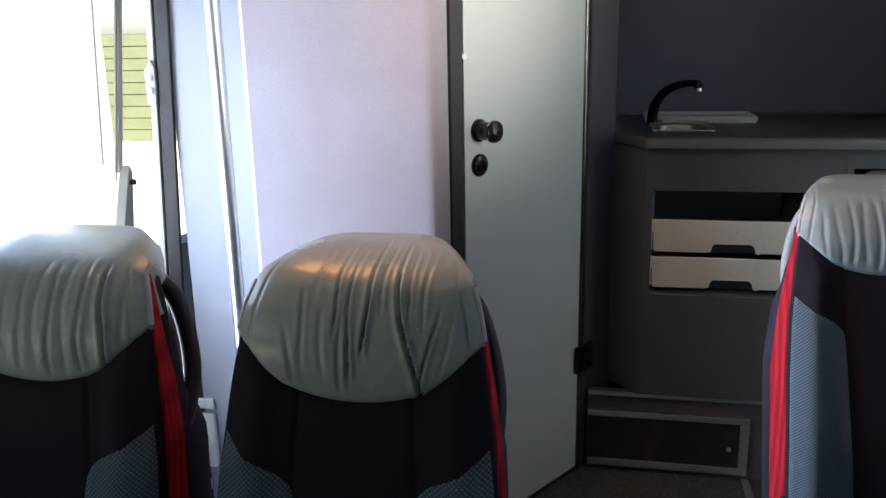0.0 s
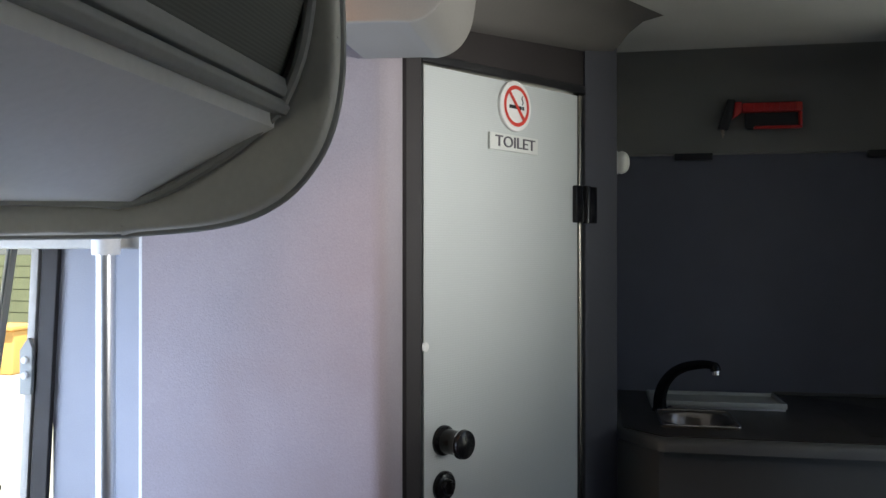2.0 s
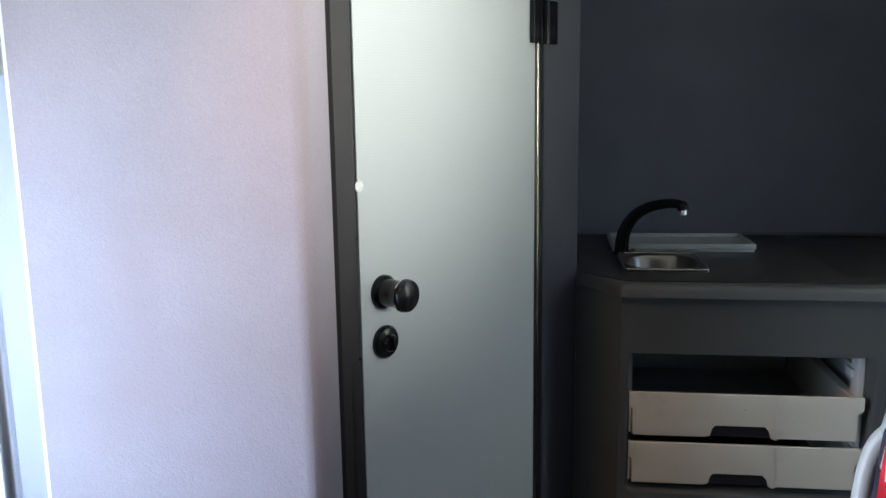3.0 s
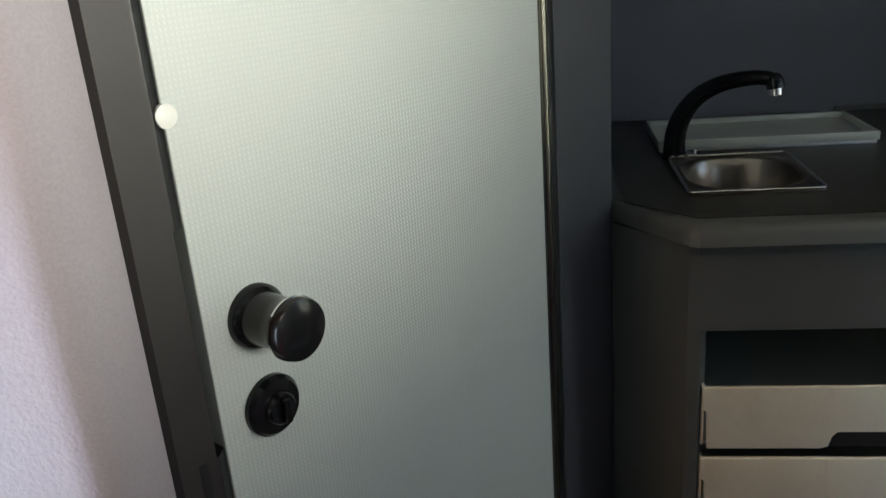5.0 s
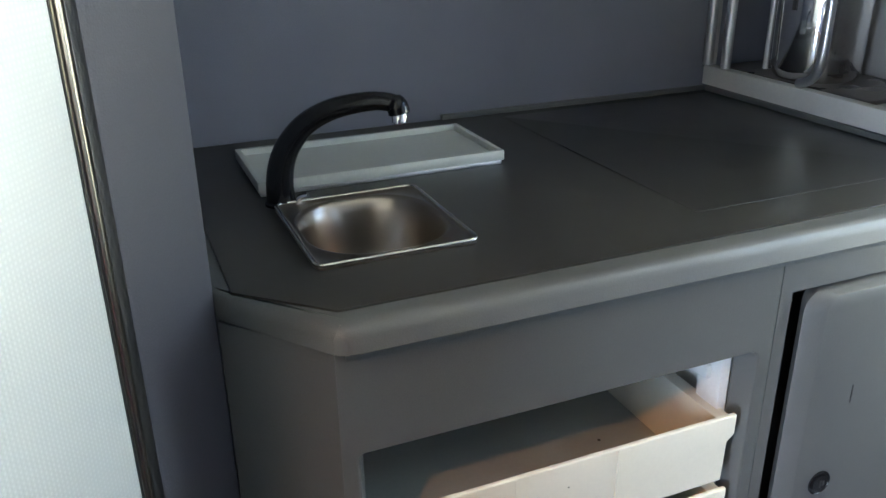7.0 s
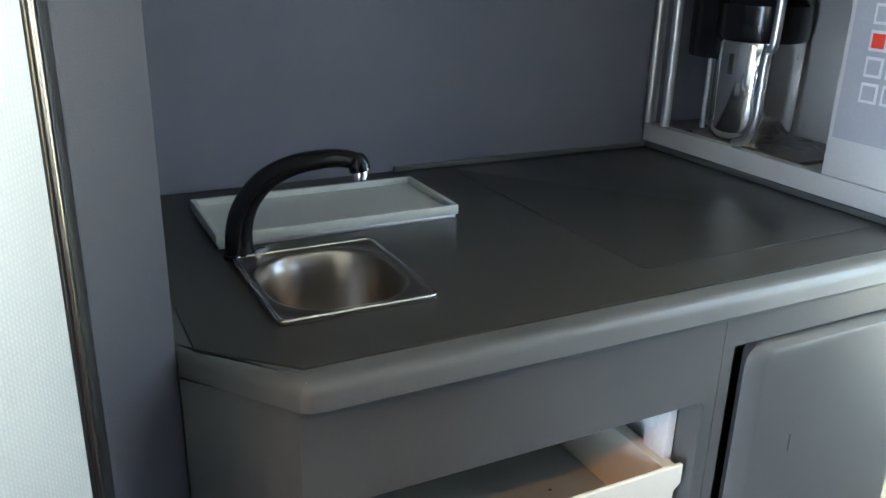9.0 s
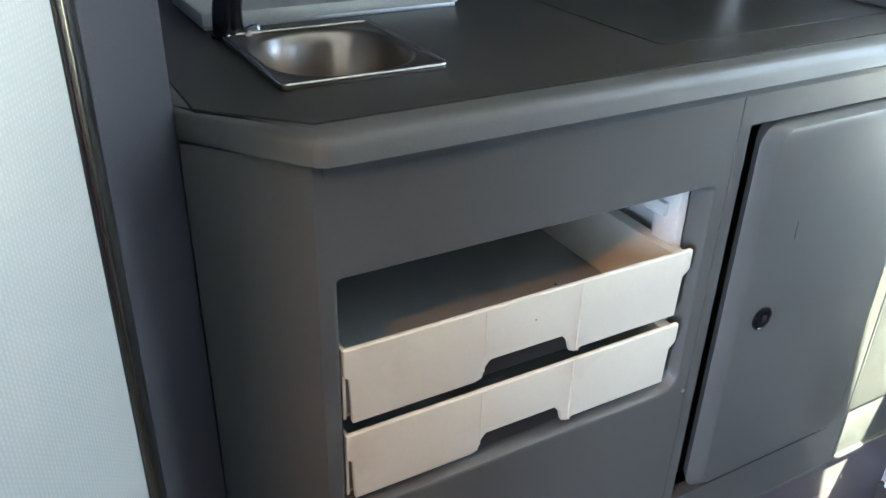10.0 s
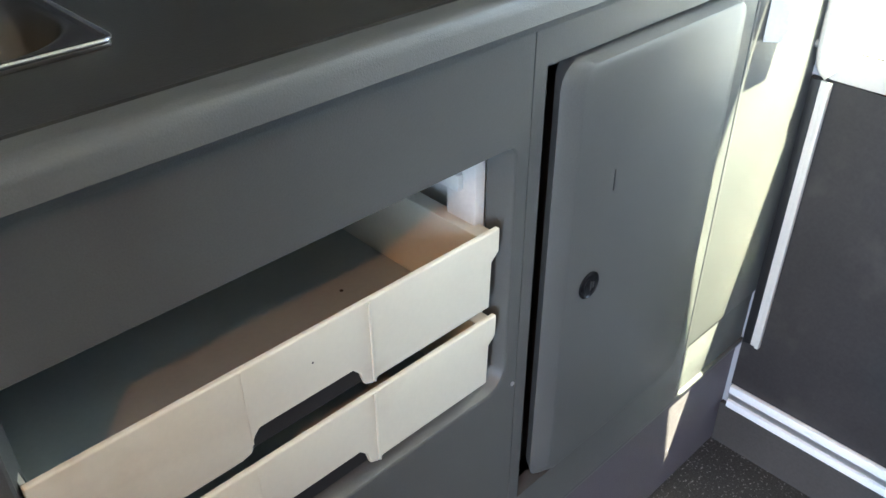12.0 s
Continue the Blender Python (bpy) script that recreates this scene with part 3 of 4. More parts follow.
part("plate", prism([(-0.012, -0.055), (0.012, -0.055), (0.016, 0.035), (0.006, 0.055), (-0.012, 0.030)], 0.0, 0.010, "y", bevel=0.002), RACK_GREY, latch)
for z in (0.012, -0.018):
    part("bolt", lathe([(0.0075, 0.0), (0.0075, -0.005), (0.005, -0.007)], 16, "y"), SCREW, latch, "white bolt").location = (0.001, 0.001, z)
box_ = thing("service_box", "small white service box with a round lid on a panel", "service box", at=pose(-0.757, 2.1838, 0.264))
part("body", prism(rounded(-0.014, 0.060, -0.075, 0.085, 0.010), -0.014, 0.0, "y", bevel=0.003), SIGN_WHITE, box_)
part("lid", lathe([(0.030, -0.0135), (0.030, -0.018), (0.026, -0.020)], 24, "y"), LAMP_WHITE, box_, "round white lid").location = (0.022, 0, 0.01)
part("tab", boxes((0.016, 0.060, -0.012, 0.0, 0.100, 0.128), bevel=0.003), SIGN_WHITE, box_)
part("tab", boxes((-0.010, 0.030, -0.012, 0.0, -0.150, -0.118), bevel=0.003), SIGN_WHITE, box_)

# grab pole with its bracket
pole = thing("grab_pole", "brushed metal grab pole by the partition", "grab pole", at=pose(-0.552, 2.082, FLOOR))
part("tube", tube([(0, 0, 0), (0, 0, 1.53)], 0.0175, 24), ALU, pole)
part("collar", lathe([(0.0235, 1.425), (0.0245, 1.43), (0.0245, 1.50), (0.0235, 1.505)], 24), ALU_WHITE, pole, "white collar")
part("bracket_arm", tube([(0, 0, 1.475), (-0.10, 0.03, 1.478), (-0.20, 0.085, 1.48)], 0.016, 14), ALU_WHITE, pole, "white bracket arm")
part("foot_flange", lathe([(0.036, 0.0), (0.036, 0.006), (0.022, 0.010)], 24), ALU_WHITE, pole)

# overhead locker above the seats
RY = 1.290
rack = thing("luggage_locker", "grey overhead luggage locker with a rounded end frame", "luggage locker")
part("underside", prism([(-0.93, 1.512), (-0.02, 1.497), (0.084, 1.5475), (0.084, 1.557), (-0.93, 1.60)], -2.0, RY - 0.002, "y"), RACK_LIGHT, rack, "light grey underside panel")
part("lip_profile", prism([(0.070, 1.5585), (0.0930, 1.5555), (0.0955, 1.5605), (0.0935, 1.5655), (0.070, 1.5655)], -2.0, RY - 0.003, "y", bevel=0.001), RACK_GREY, rack, "grey lower lip profile")
part("lip_profile", prism([(0.070, 1.5675), (0.0945, 1.5675), (0.0965, 1.572), (0.0945, 1.5805), (0.070, 1.5805)], -2.0, RY - 0.003, "y", bevel=0.001), RACK_GREY, rack, "grey upper lip profile")
part("lip_gap", boxes((0.060, 0.088, -2.0, RY - 0.004, 1.5655, 1.5675), (0.060, 0.088, -2.0, RY - 0.004, 1.5805, 1.5830)), RUBBER, rack, "dark joint between the lips")
part("flap", prism([(0.060, 1.5830), (0.0900, 1.5830), (0.108, 1.632), (0.116, 1.70), (0.105, 1.80), (0.060, TOP), (0.03, TOP)], -2.0, RY - 0.004, "y"), RACK_DARK, rack, "dark ribbed locker flap")
rim_out = [(-0.93, 1.472), (-0.14, 1.4735), (-0.02, 1.4765), (0.044, 1.483), (0.080, 1.4965), (0.104, 1.518), (0.1205, 1.548), (0.128, 1.592), (0.1265, 1.66), (0.118, 1.76), (0.08, TOP)]
rim_in = [(0.058, TOP), (0.100, 1.76), (0.112, 1.665), (0.107, 1.606), (0.094, 1.570), (0.080, 1.552), (0.040, 1.524), (-0.024, 1.4975), (-0.14, 1.500), (-0.93, 1.508)]
part("end_frame", prism(curve2(rim_out) + curve2(rim_in), RY - 0.005, RY + 0.016, "y", bevel=0.007, seg=4), RACK_RIM, rack, "rounded grey end frame")
part("rim_bead", tube(smooth_path([(x, RY - 0.008, z) for x, z in rim_in[1:]], 4), 0.0045, 8), RACK_GREY, rack, "raised grey bead")
part("edge_lip", tube(smooth_path([(x, RY + 0.010, z) for x, z in rim_out[:-2]], 4), 0.0034, 8), RACK_GREY, rack, "light edge lip")
part("end_cap", prism(rim_in, RY + 0.004, RY + 0.010, "y"), RACK_RIM, rack)
part("service_strip", boxes((-0.55, -0.075, 0.2, 1.20, 1.494, 1.507), bevel=0.003), RACK_GREY, rack, "grey service strip")

# speaker housing on the ceiling in front of the partition
spk = thing("speaker_housing", "cream rounded housing under the ceiling by the partition", "housing")
part("shell", prism([(-0.070, TOP), (-0.080, 1.788), (-0.074, 1.783), (0.030, 1.781)] + curve2([(0.050, 1.779), (0.070, 1.784), (0.090, 1.798), (0.106, 1.826), (0.114, 1.870), (0.118, 1.92), (0.119, TOP)], 4), 1.86, 2.078, "y", bevel=0.004), HOUSING, spk, smooth=50)
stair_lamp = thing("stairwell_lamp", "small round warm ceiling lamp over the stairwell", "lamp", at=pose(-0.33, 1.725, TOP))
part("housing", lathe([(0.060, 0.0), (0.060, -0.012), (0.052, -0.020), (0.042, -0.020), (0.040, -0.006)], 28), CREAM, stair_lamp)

# small round lamp on the kitchenette's side wall
lamp = thing("wall_lamp", "small round white lamp on the side wall", "lamp", at=pose(0.3565, 2.775, 1.675))
part("globe", lathe([(0.020, 0.0), (0.026, 0.006), (0.0275, 0.013), (0.025, 0.021), (0.018, 0.028), (0.008, 0.031)], 24, "x"), LAMP_WHITE, lamp)
part("base", lathe([(0.028, -0.0005), (0.028, 0.004)], 24, "x"), SIGN_WHITE, lamp)

# emergency hammer on the rear wall
ham = thing("emergency_hammer", "red emergency hammer in its wall bracket", "hammer", at=pose(0.768, 3.172, 1.842))
part("bracket", boxes((-0.045, 0.098, -0.006, 0.0, -0.036, 0.036), bevel=0.003), RUBBER, ham, "dark bracket plate")
part("handle", prism(rounded(-0.050, 0.100, -0.042, 0.030, 0.012) , -0.014, -0.006, "y", bevel=0.002), RUBBER, ham)
part("grip_top", boxes((-0.060, 0.098, -0.034, -0.008, 0.004, 0.030), bevel=0.005), HAMMER_RED, ham, "red ribbed grip")
for k in range(9):
    part("rib", boxes((-0.030 + 0.0135 * k, -0.023 + 0.0135 * k, -0.037, -0.033, 0.006, 0.028), bevel=0.001), HAMMER_RED, ham)
part("guard_bar", boxes((-0.028, 0.098, -0.030, -0.010, -0.042, -0.034), bevel=0.003), HAMMER_RED, ham)
part("guard_end", boxes((0.090, 0.098, -0.030, -0.010, -0.0338, 0.0036), bevel=0.002), HAMMER_RED, ham)
part("neck", prism([(-0.078, 0.034), (-0.0605, 0.034), (-0.0605, 0.004), (-0.070, -0.004), (-0.086, -0.014)], -0.032, -0.010, "y", bevel=0.003), HAMMER_RED, ham, "red hammer neck")
part("head", prism([(-0.098, 0.042), (-0.0795, 0.040), (-0.0885, -0.014), (-0.098, -0.044), (-0.124, -0.040), (-0.113, 0.0)], -0.034, -0.008, "y", bevel=0.003), RUBBER, ham, "black hammer head")
part("point", lathe([(0.006, 0.0), (0.005, -0.012), (0.001, -0.024)], 12), STEEL, ham, "steel point").location = (-0.110, -0.021, -0.0405)

# ---- the kitchenette ----
FY = 2.610
cab = thing("kitchen_cabinet", "dark grey moulded kitchenette cabinet with a drawer opening", "cabinet")
part("screw", lathe([(0.0030, 0.0), (0.0030, -0.0012), (0.0016, -0.0018)], 12, "y"), ALU, cab, "small metal screw").location = (0.955, FY - 0.0031, 0.598)
bm = bmesh.new()
hole = [[bm.verts.new((x, y, z)) for x, z in rounded(0.4585 + q, 0.9440 - q, 0.6020 + q, 0.9070 - 0.3 * q, (0.018, 0.030, 0.012, 0.006), 7)]
        for q, y in ((0.0, FY - 0.003), (0.0025, FY - 0.0018), (0.0040, FY + 0.002), (0.0130, FY + 0.024))]
rect = [bm.verts.new((x, FY - 0.003, z)) for x, z in ((0.4434, 0.290), (0.9600, 0.290), (0.9600, 1.024), (0.4434, 1.024))]
back = [bm.verts.new((v.co.x, FY + 0.015, v.co.z)) for v in rect]
edges = [bm.edges.new((loop[k], loop[(k + 1) % len(loop)])) for loop in (rect, hole[0]) for k in range(len(loop))]
bmesh.ops.triangle_fill(bm, edges=edges, use_beauty=True)
for loops_ in (hole, [rect, back]):
    for a, b in zip(loops_, loops_[1:]):
        for k in range(len(a)):
            bm.faces.new((a[k], a[(k + 1) % len(a)], b[(k + 1) % len(b)], b[k]))
bmesh.ops.recalc_face_normals(bm, faces=bm.faces)
part("front_panel", bm, GREY_MOULD, cab, "moulded front with a rounded drawer opening", smooth=18)
part("corner_panel", prism([(0.4433, FY - 0.003), (0.4433, FY + 0.015), (0.366, 2.725), (0.357, 2.704)], 0.2893, 1.0240, "z"), GREY_MOULD, cab)
part("carcass", boxes((0.372, 0.386, 2.735, REAR, FLOOR, 1.02), (0.9500, 0.962, FY + 0.019, REAR, FLOOR, 1.02), (0.386, 0.9495, REAR - 0.012, REAR, FLOOR, 1.02), (0.4455, 0.9470, FY + 0.02, REAR - 0.012, 0.575, 0.590)), GREY_MOULD, cab)
part("lining_side", boxes((0.9445, 0.9495, FY + 0.031, 3.10, 0.590, 0.915)), LINER, cab, "white lining with rails")
for z in (0.745, 0.858):
    part("drawer_rail", boxes((0.926, 0.9444, FY + 0.066, 3.08, z, z + 0.008), bevel=0.002), LINER, cab)
    part("rail_end", boxes((0.908, 0.9158, FY + 0.040, FY + 0.075, z - 0.006, z + 0.012), bevel=0.002), LINER, cab)
part("lining_left", boxes((0.4455, 0.4580, FY + 0.019, 3.10, 0.590, 0.915)), GREY_MOULD, cab)
part("lining_top", boxes((0.4455, 0.9490, FY + 0.019, 3.10, 0.916, 0.924)), GREY_MOULD, cab)
part("upright_lining", boxes((0.9160, 0.9300, FY + 0.0245, FY + 0.064, 0.612, 0.906), bevel=0.002), LINER, cab, "white upright lining")


def drawer(z0, z1):
    """A moulded tray drawer with a stepped finger notch under its front."""
    d = thing("drawer", "ivory moulded plastic drawer tray with a finger notch", "drawer", group="drawers of the kitchenette")
    x0, x1, y0, y1, w = 0.4645, 0.924, FY - 0.003, 3.04, 0.004
    outline = [(x0 + 0.008, z0), (0.618, z0), (0.628, z0 + 0.003), (0.632, z0 + 0.018), (0.638, z0 + 0.025), (0.736, z0 + 0.025), (0.744, z0 + 0.016), (0.748, z0 + 0.001), (0.757, z0 - 0.003),
               (0.764, z0 + 0.001), (x1 - 0.012, z0 + 0.001), (x1 - 0.010, z1 - 0.036), (x1 - 0.004, z1 - 0.031), (x1, z1 - 0.027), (x1, z1), (x0, z1), (x0, z1 - 0.032), (x0 + 0.006, z1 - 0.037)]
    part("drawer_front", prism(outline, y0, y0 + 0.0065, "y", bevel=0.0024), DRAWER, d)
    part("front_step", prism([(0.7565, z0 + 0.001), (0.7595, z0 - 0.001), (0.7595, z1 - 0.001), (0.7565, z1 - 0.001)], y0 - 0.0022, y0, "y", bevel=0.0006), DRAWER, d)
    part("front_line", boxes((0.6288, 0.6300, y0 - 0.0006, y0, z0 + 0.012, z1 - 0.002)), DRAWER, d)
    # the end wall splays out to a wide rim
    xe, xf = 0.905, 0.891
    part("drawer_side", boxes((x0 + 0.0005, x0 + w, y0 + 0.0067, y1, z0 + 0.003, z1 - 0.001)), DRAWER, d)
    part("drawer_side", prism([(xf, z0 + 0.003), (xf + 0.003, z0 + 0.0015), (xf + 0.006, z0 + 0.003), (xe + 0.003, z1 - 0.013), (x1 - 0.001, z1 - 0.010), (x1 - 0.001, z1 - 0.007), (xe - 0.001, z1 - 0.007)], y0 + 0.0067, y1, "y", bevel=0.0012), DRAWER, d, "splayed side with a flat rim")
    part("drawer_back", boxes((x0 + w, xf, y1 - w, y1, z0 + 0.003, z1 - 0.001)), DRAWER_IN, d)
    part("drawer_bottom", boxes((x0 + w, xf, y0 + 0.0100, y1 - w, z0 + 0.003, z0 + 0.007)), DRAWER_IN, d, "tray bottom with its shade in the grey-green colour")
    # dark plate added to give the notch the shade of the gap below
    part("notch_shade", boxes((0.629, 0.750, y0 + 0.0068, y0 + 0.0098, z0 + 0.0005, z0 + 0.0275)), PLASTIC_DARK, d, "dark plate for the shade behind the finger notch")
    part("runner", boxes((x0 - 0.005, x0 + 0.0003, y0 + 0.012, y1, z1 - 0.010, z1 - 0.003), bevel=0.001), DRAWER, d)
    return d


upper_drawer = drawer(0.7310, 0.8240)
part("speck", lathe([(0.0022, 0.0), (0.0018, 0.0004)], 10), RUBBER, upper_drawer, "small dark speck").location = (0.816, 2.729, 0.7382)
part("speck", lathe([(0.0011, 0.0), (0.0008, -0.0004)], 10, "y"), PLASTIC_DARK, upper_drawer, "small dark speck").location = (0.695, FY - 0.0032, 0.792)
drawer(0.6260, 0.7160)

# cupboard with a proud door and a finger slot
cup = thing("kitchen_cupboard", "dark grey moulded cupboard with a lockable door", "cupboard")
SLOT = (0.979, 1.012)
part("face_frame", pierced((0.9615, SLOT[0], 1.329, 1.371), (0.290, 0.380, 0.974, 1.024), FY - 0.003, FY + 0.018), GREY_MOULD, cup)
part("slot_back", boxes((SLOT[0], 1.329, FY + 0.036, FY + 0.046, 0.380, 0.974)), RUBBER, cup, "black finger slot")
bm = bmesh.new()
rings = []
for x0, x1, z0, z1, r, y in ((1.0160, 1.3265, 0.394, 0.9690, 0.020, FY + 0.016), (1.0010, 1.3265, 0.394, 0.9690, 0.026, FY - 0.003), (1.0035, 1.3250, 0.396, 0.9675, 0.026, FY - 0.006),
                             (1.0190, 1.3200, 0.404, 0.9645, 0.020, FY - 0.0165), (1.0225, 1.3170, 0.412, 0.9620, 0.018, FY - 0.0180)):
    rings.append([bm.verts.new((x, y, z)) for x, z in rounded(x0, x1, z0, z1, r, 7)])
for a, b in zip(rings, rings[1:]):
    for k in range(len(a)):
        bm.faces.new((a[k], a[(k + 1) % len(a)], b[(k + 1) % len(b)], b[k]))
bm.faces.new(rings[0]), bm.faces.new(rings[-1])
bmesh.ops.recalc_face_normals(bm, faces=bm.faces)
cdoor = part("cupboard_door", bm, GREY_MOULD, cup, "proud grey door with rounded edges", smooth=35)
part("scratch", boxes((1.0882, 1.0898, FY - 0.0184, FY - 0.0179, 0.806, 0.832)), RUBBER, cdoor, "short dark scratch")
lk = part("key_lock", lathe([(0.0175, 0.0), (0.0175, -0.002), (0.0160, -0.0030), (0.0150, -0.0015), (0.0125, -0.0015), (0.0120, -0.003)], 28, "y"), TAP_BLACK, cdoor, "black round key lock")
lk.location = (1.062, FY - 0.0185, 0.692)
part("key_slot", boxes((-0.0012, 0.0012, -0.0040, -0.0032, -0.006, 0.006), (0.003, 0.006, -0.0040, -0.0030, -0.004, 0.004)), PLASTIC_DARK, cdoor).location = (1.062, FY - 0.0185, 0.692)

endp = thing("end_panel", "grey end panel with a groove beside the side wall", "cabinet panel")
part("panel", boxes((1.3730, 1.3790, FY - 0.004, FY + 0.018, 0.290, 1.021), (1.3830, 1.5960, FY - 0.002, FY + 0.018, 0.396, 1.021), (1.3830, 1.5960, FY + 0.002, FY + 0.018, 0.290, 0.3935), bevel=0.0015), GREY_MOULD, endp)
part("groove", boxes((1.3785, 1.3835, FY + 0.005, FY + 0.016, 0.292, 1.02)), RUBBER, endp)
part("latch_tab", prism([(FY - 0.003, 0.955), (FY - 0.030, 0.945), (FY - 0.034, 0.915), (FY - 0.026, 0.893), (FY - 0.003, 0.888)], 1.405, 1.460, "x", bevel=0.003), SIGN_WHITE, endp, "light folding latch tab")
part("screw", lathe([(0.006, 0.0), (0.006, -0.003), (0.004, -0.004)], 14, "y"), ALU, endp, "metal screw").location = (1.583, FY - 0.001, 0.842)
part("screw", lathe([(0.008, 0.0), (0.008, -0.003), (0.004, -0.004)], 14, "y"), PLASTIC_DARK, endp, "black screw").location = (1.510, FY - 0.001, 0.925)

# plinth with the aluminium strips
plinth = thing("plinth", "dark vinyl plinth with aluminium edging under the cabinets", "plinth", kind=S)
part("face", boxes((0.300, 1.599, FY + 0.009, FY + 0.03, FLOOR, 0.2895)), PLINTH, plinth)
part("upper_strip", boxes((0.300, 0.950, FY - 0.002, FY + 0.0085, 0.2775, 0.2892), bevel=0.002), ALU, plinth, "aluminium strip")
part("ledge", boxes((0.951, 1.598, FY - 0.003, FY + 0.0085, 0.2805, 0.2892), bevel=0.003), GREY_MOULD, plinth)
hatch = part("hatch", boxes((0.302, 0.745, FY + 0.004, FY + 0.0088, 0.066, 0.208)), BLACK_PANEL, plinth, "black service hatch")
part("hatch_strip", boxes((0.302, 0.772, FY - 0.001, FY + 0.0086, 0.2085, 0.2250), bevel=0.002), ALU, plinth, "aluminium strip")
part("hatch_strip", boxes((0.7455, 0.772, FY - 0.001, FY + 0.0086, 0.0665, 0.2080), bevel=0.002), ALU, plinth, "aluminium strip")
part("hatch_strip", boxes((0.302, 0.772, FY - 0.001, FY + 0.0086, 0.0440, 0.0660), bevel=0.002), ALU, plinth, "aluminium strip")
part("hatch_lock", lathe([(0.007, 0.0), (0.007, -0.003), (0.004, -0.004)], 14, "y"), ALU, hatch).location = (0.717, FY + 0.0042, 0.125)
solid("floor_strip", prism([(0.757, FY + 0.002), (0.778, FY + 0.002), (0.800, 1.0), (0.779, 1.0)], FLOOR, FLOOR + 0.003, "z", bevel=0.001), ALU, "aluminium strip along the aisle floor", "floor strip", S)

# worktop with a rounded front lip and a cut corner
top_out = [(1.5985, FY - 0.024), (0.452, FY - 0.024), (0.440, FY - 0.018), (0.357, 2.703), (0.357, REAR - 0.001), (0.3715, REAR - 0.001), (0.3715, 2.6985), (0.4530, 2.6215), (1.5985, 2.6215)]
counter = thing("worktop", "dark grey moulded worktop with a rounded lip and cut corner", "worktop")
bm = prism(top_out, 1.0275, 1.0530, "z")
for v in bm.verts:
    if v.co.z > 1.045 and v.co.y < FY:
        v.co.y += 0.007
lip = [e for e in bm.edges if all(v.co.z > 1.045 and (v.co.y < FY or (v.co.x < 0.358 and v.co.y < 2.8)) for v in e.verts)]
up_edges = [e for e in bm.edges if abs(e.verts[0].co.z - e.verts[1].co.z) > 0.02 and e.verts[0].co.y < FY]
bmesh.ops.bevel(bm, geom=lip + up_edges, offset=0.013, segments=6, profile=0.5, affect="EDGES")
part("lip", bm, GREY_MOULD, counter, "moulded grey rim", smooth=60)
part("lip_fillet", prism(curve2([(FY - 0.017, 1.0274), (FY - 0.010, 1.0245), (FY - 0.0055, 1.0185), (FY - 0.0034, 1.0105)], 4) + [(FY + 0.008, 1.0105), (FY + 0.008, 1.0274)], 0.4535, 1.3705, "x"), GREY_MOULD, counter, "hollow under the rim", smooth=60)
SX0, SX1, SY0, SY1 = 0.456, 0.634, 2.714, 2.910
part("surface", boxes((0.372, SX0 + 0.008, 2.700, REAR - 0.002, 1.0350, 1.0550), (SX1 - 0.008, 1.590, 2.622, REAR - 0.002, 1.0350, 1.0550), (SX0 + 0.008, SX1 - 0.008, 2.622, SY0 + 0.008, 1.0350, 1.0550),
                      (SX0 + 0.008, SX1 - 0.008, SY1 - 0.008, REAR - 0.002, 1.0350, 1.0550)), GREY_TOP, counter, "dark laminate surface")
part("corner_surface", prism([(0.372, 2.6992), (0.453, 2.622), (SX0 + 0.008, 2.622), (SX0 + 0.008, 2.700), (0.372, 2.700)], 1.0350, 1.0550, "z"), GREY_TOP, counter)
part("back_bead", boxes((0.80, 1.330, REAR - 0.010, REAR - 0.001, 1.0552, 1.064), bevel=0.002), GREY_MOULD, counter, "grey sealing bead")
part("inlaid_panel", prism(rounded(0.900, 1.322, 2.690, 3.190, 0.010), 1.0552, 1.0559, "z", bevel=0.0003), MAT_BLACK, counter, "smooth black inlaid panel")

# steel sink
sink = thing("sink", "small brushed steel sink let into the worktop", "sink")
bm = bmesh.new()
cx, cy = 0.5455, 2.8085
loops = []
for (hw, hd, r, z) in ((0.0885, 0.0985, 0.010, 1.0552), (0.0890, 0.0990, 0.010, 1.0575), (0.0885, 0.0985, 0.010, 1.0598), (0.0870, 0.0970, 0.009, 1.0608), (0.0850, 0.0950, 0.009, 1.0604), (0.0836, 0.0936, 0.009, 1.0588), (0.0822, 0.0885, 0.060, 1.0588), (0.0812, 0.0872, 0.062, 1.0600), (0.0795, 0.0850, 0.064, 1.0594),
                       (0.0775, 0.0825, 0.064, 1.0555), (0.0745, 0.0790, 0.064, 1.042), (0.0700, 0.0745, 0.062, 1.018), (0.0640, 0.0685, 0.058, 0.992), (0.0550, 0.0590, 0.050, 0.970), (0.0400, 0.0430, 0.038, 0.956), (0.02, 0.02, 0.0199, 0.950)):
    by = cy - 0.002 if hd < 0.09 else cy
    loops.append([bm.verts.new((x, y, z)) for x, y in rounded(cx - hw, cx + hw, by - hd, by + hd, r, 8)])
for a, b in zip(loops, loops[1:]):
    for k in range(len(a)):
        bm.faces.new((a[k], a[(k + 1) % len(a)], b[(k + 1) % len(b)], b[k]))
bmesh.ops.recalc_face_normals(bm, faces=bm.faces)
part("basin", bm, STEEL, sink, smooth=50)
ring_ = [(x, y, 1.0602) for x, y in rounded(cx - 0.0878, cx + 0.0878, cy - 0.0978, cy + 0.0978, 0.010, 8)]
part("rim_bead", tube(ring_ + ring_[:1], 0.0024, 8), BRIGHT_STEEL, sink, "bright rolled steel edge", smooth=60)
dr = part("drain", lathe([(0.019, 0.9505), (0.019, 0.9515), (0.015, 0.952), (0.013, 0.9505)], 20), CHROME, sink, "chrome drain")
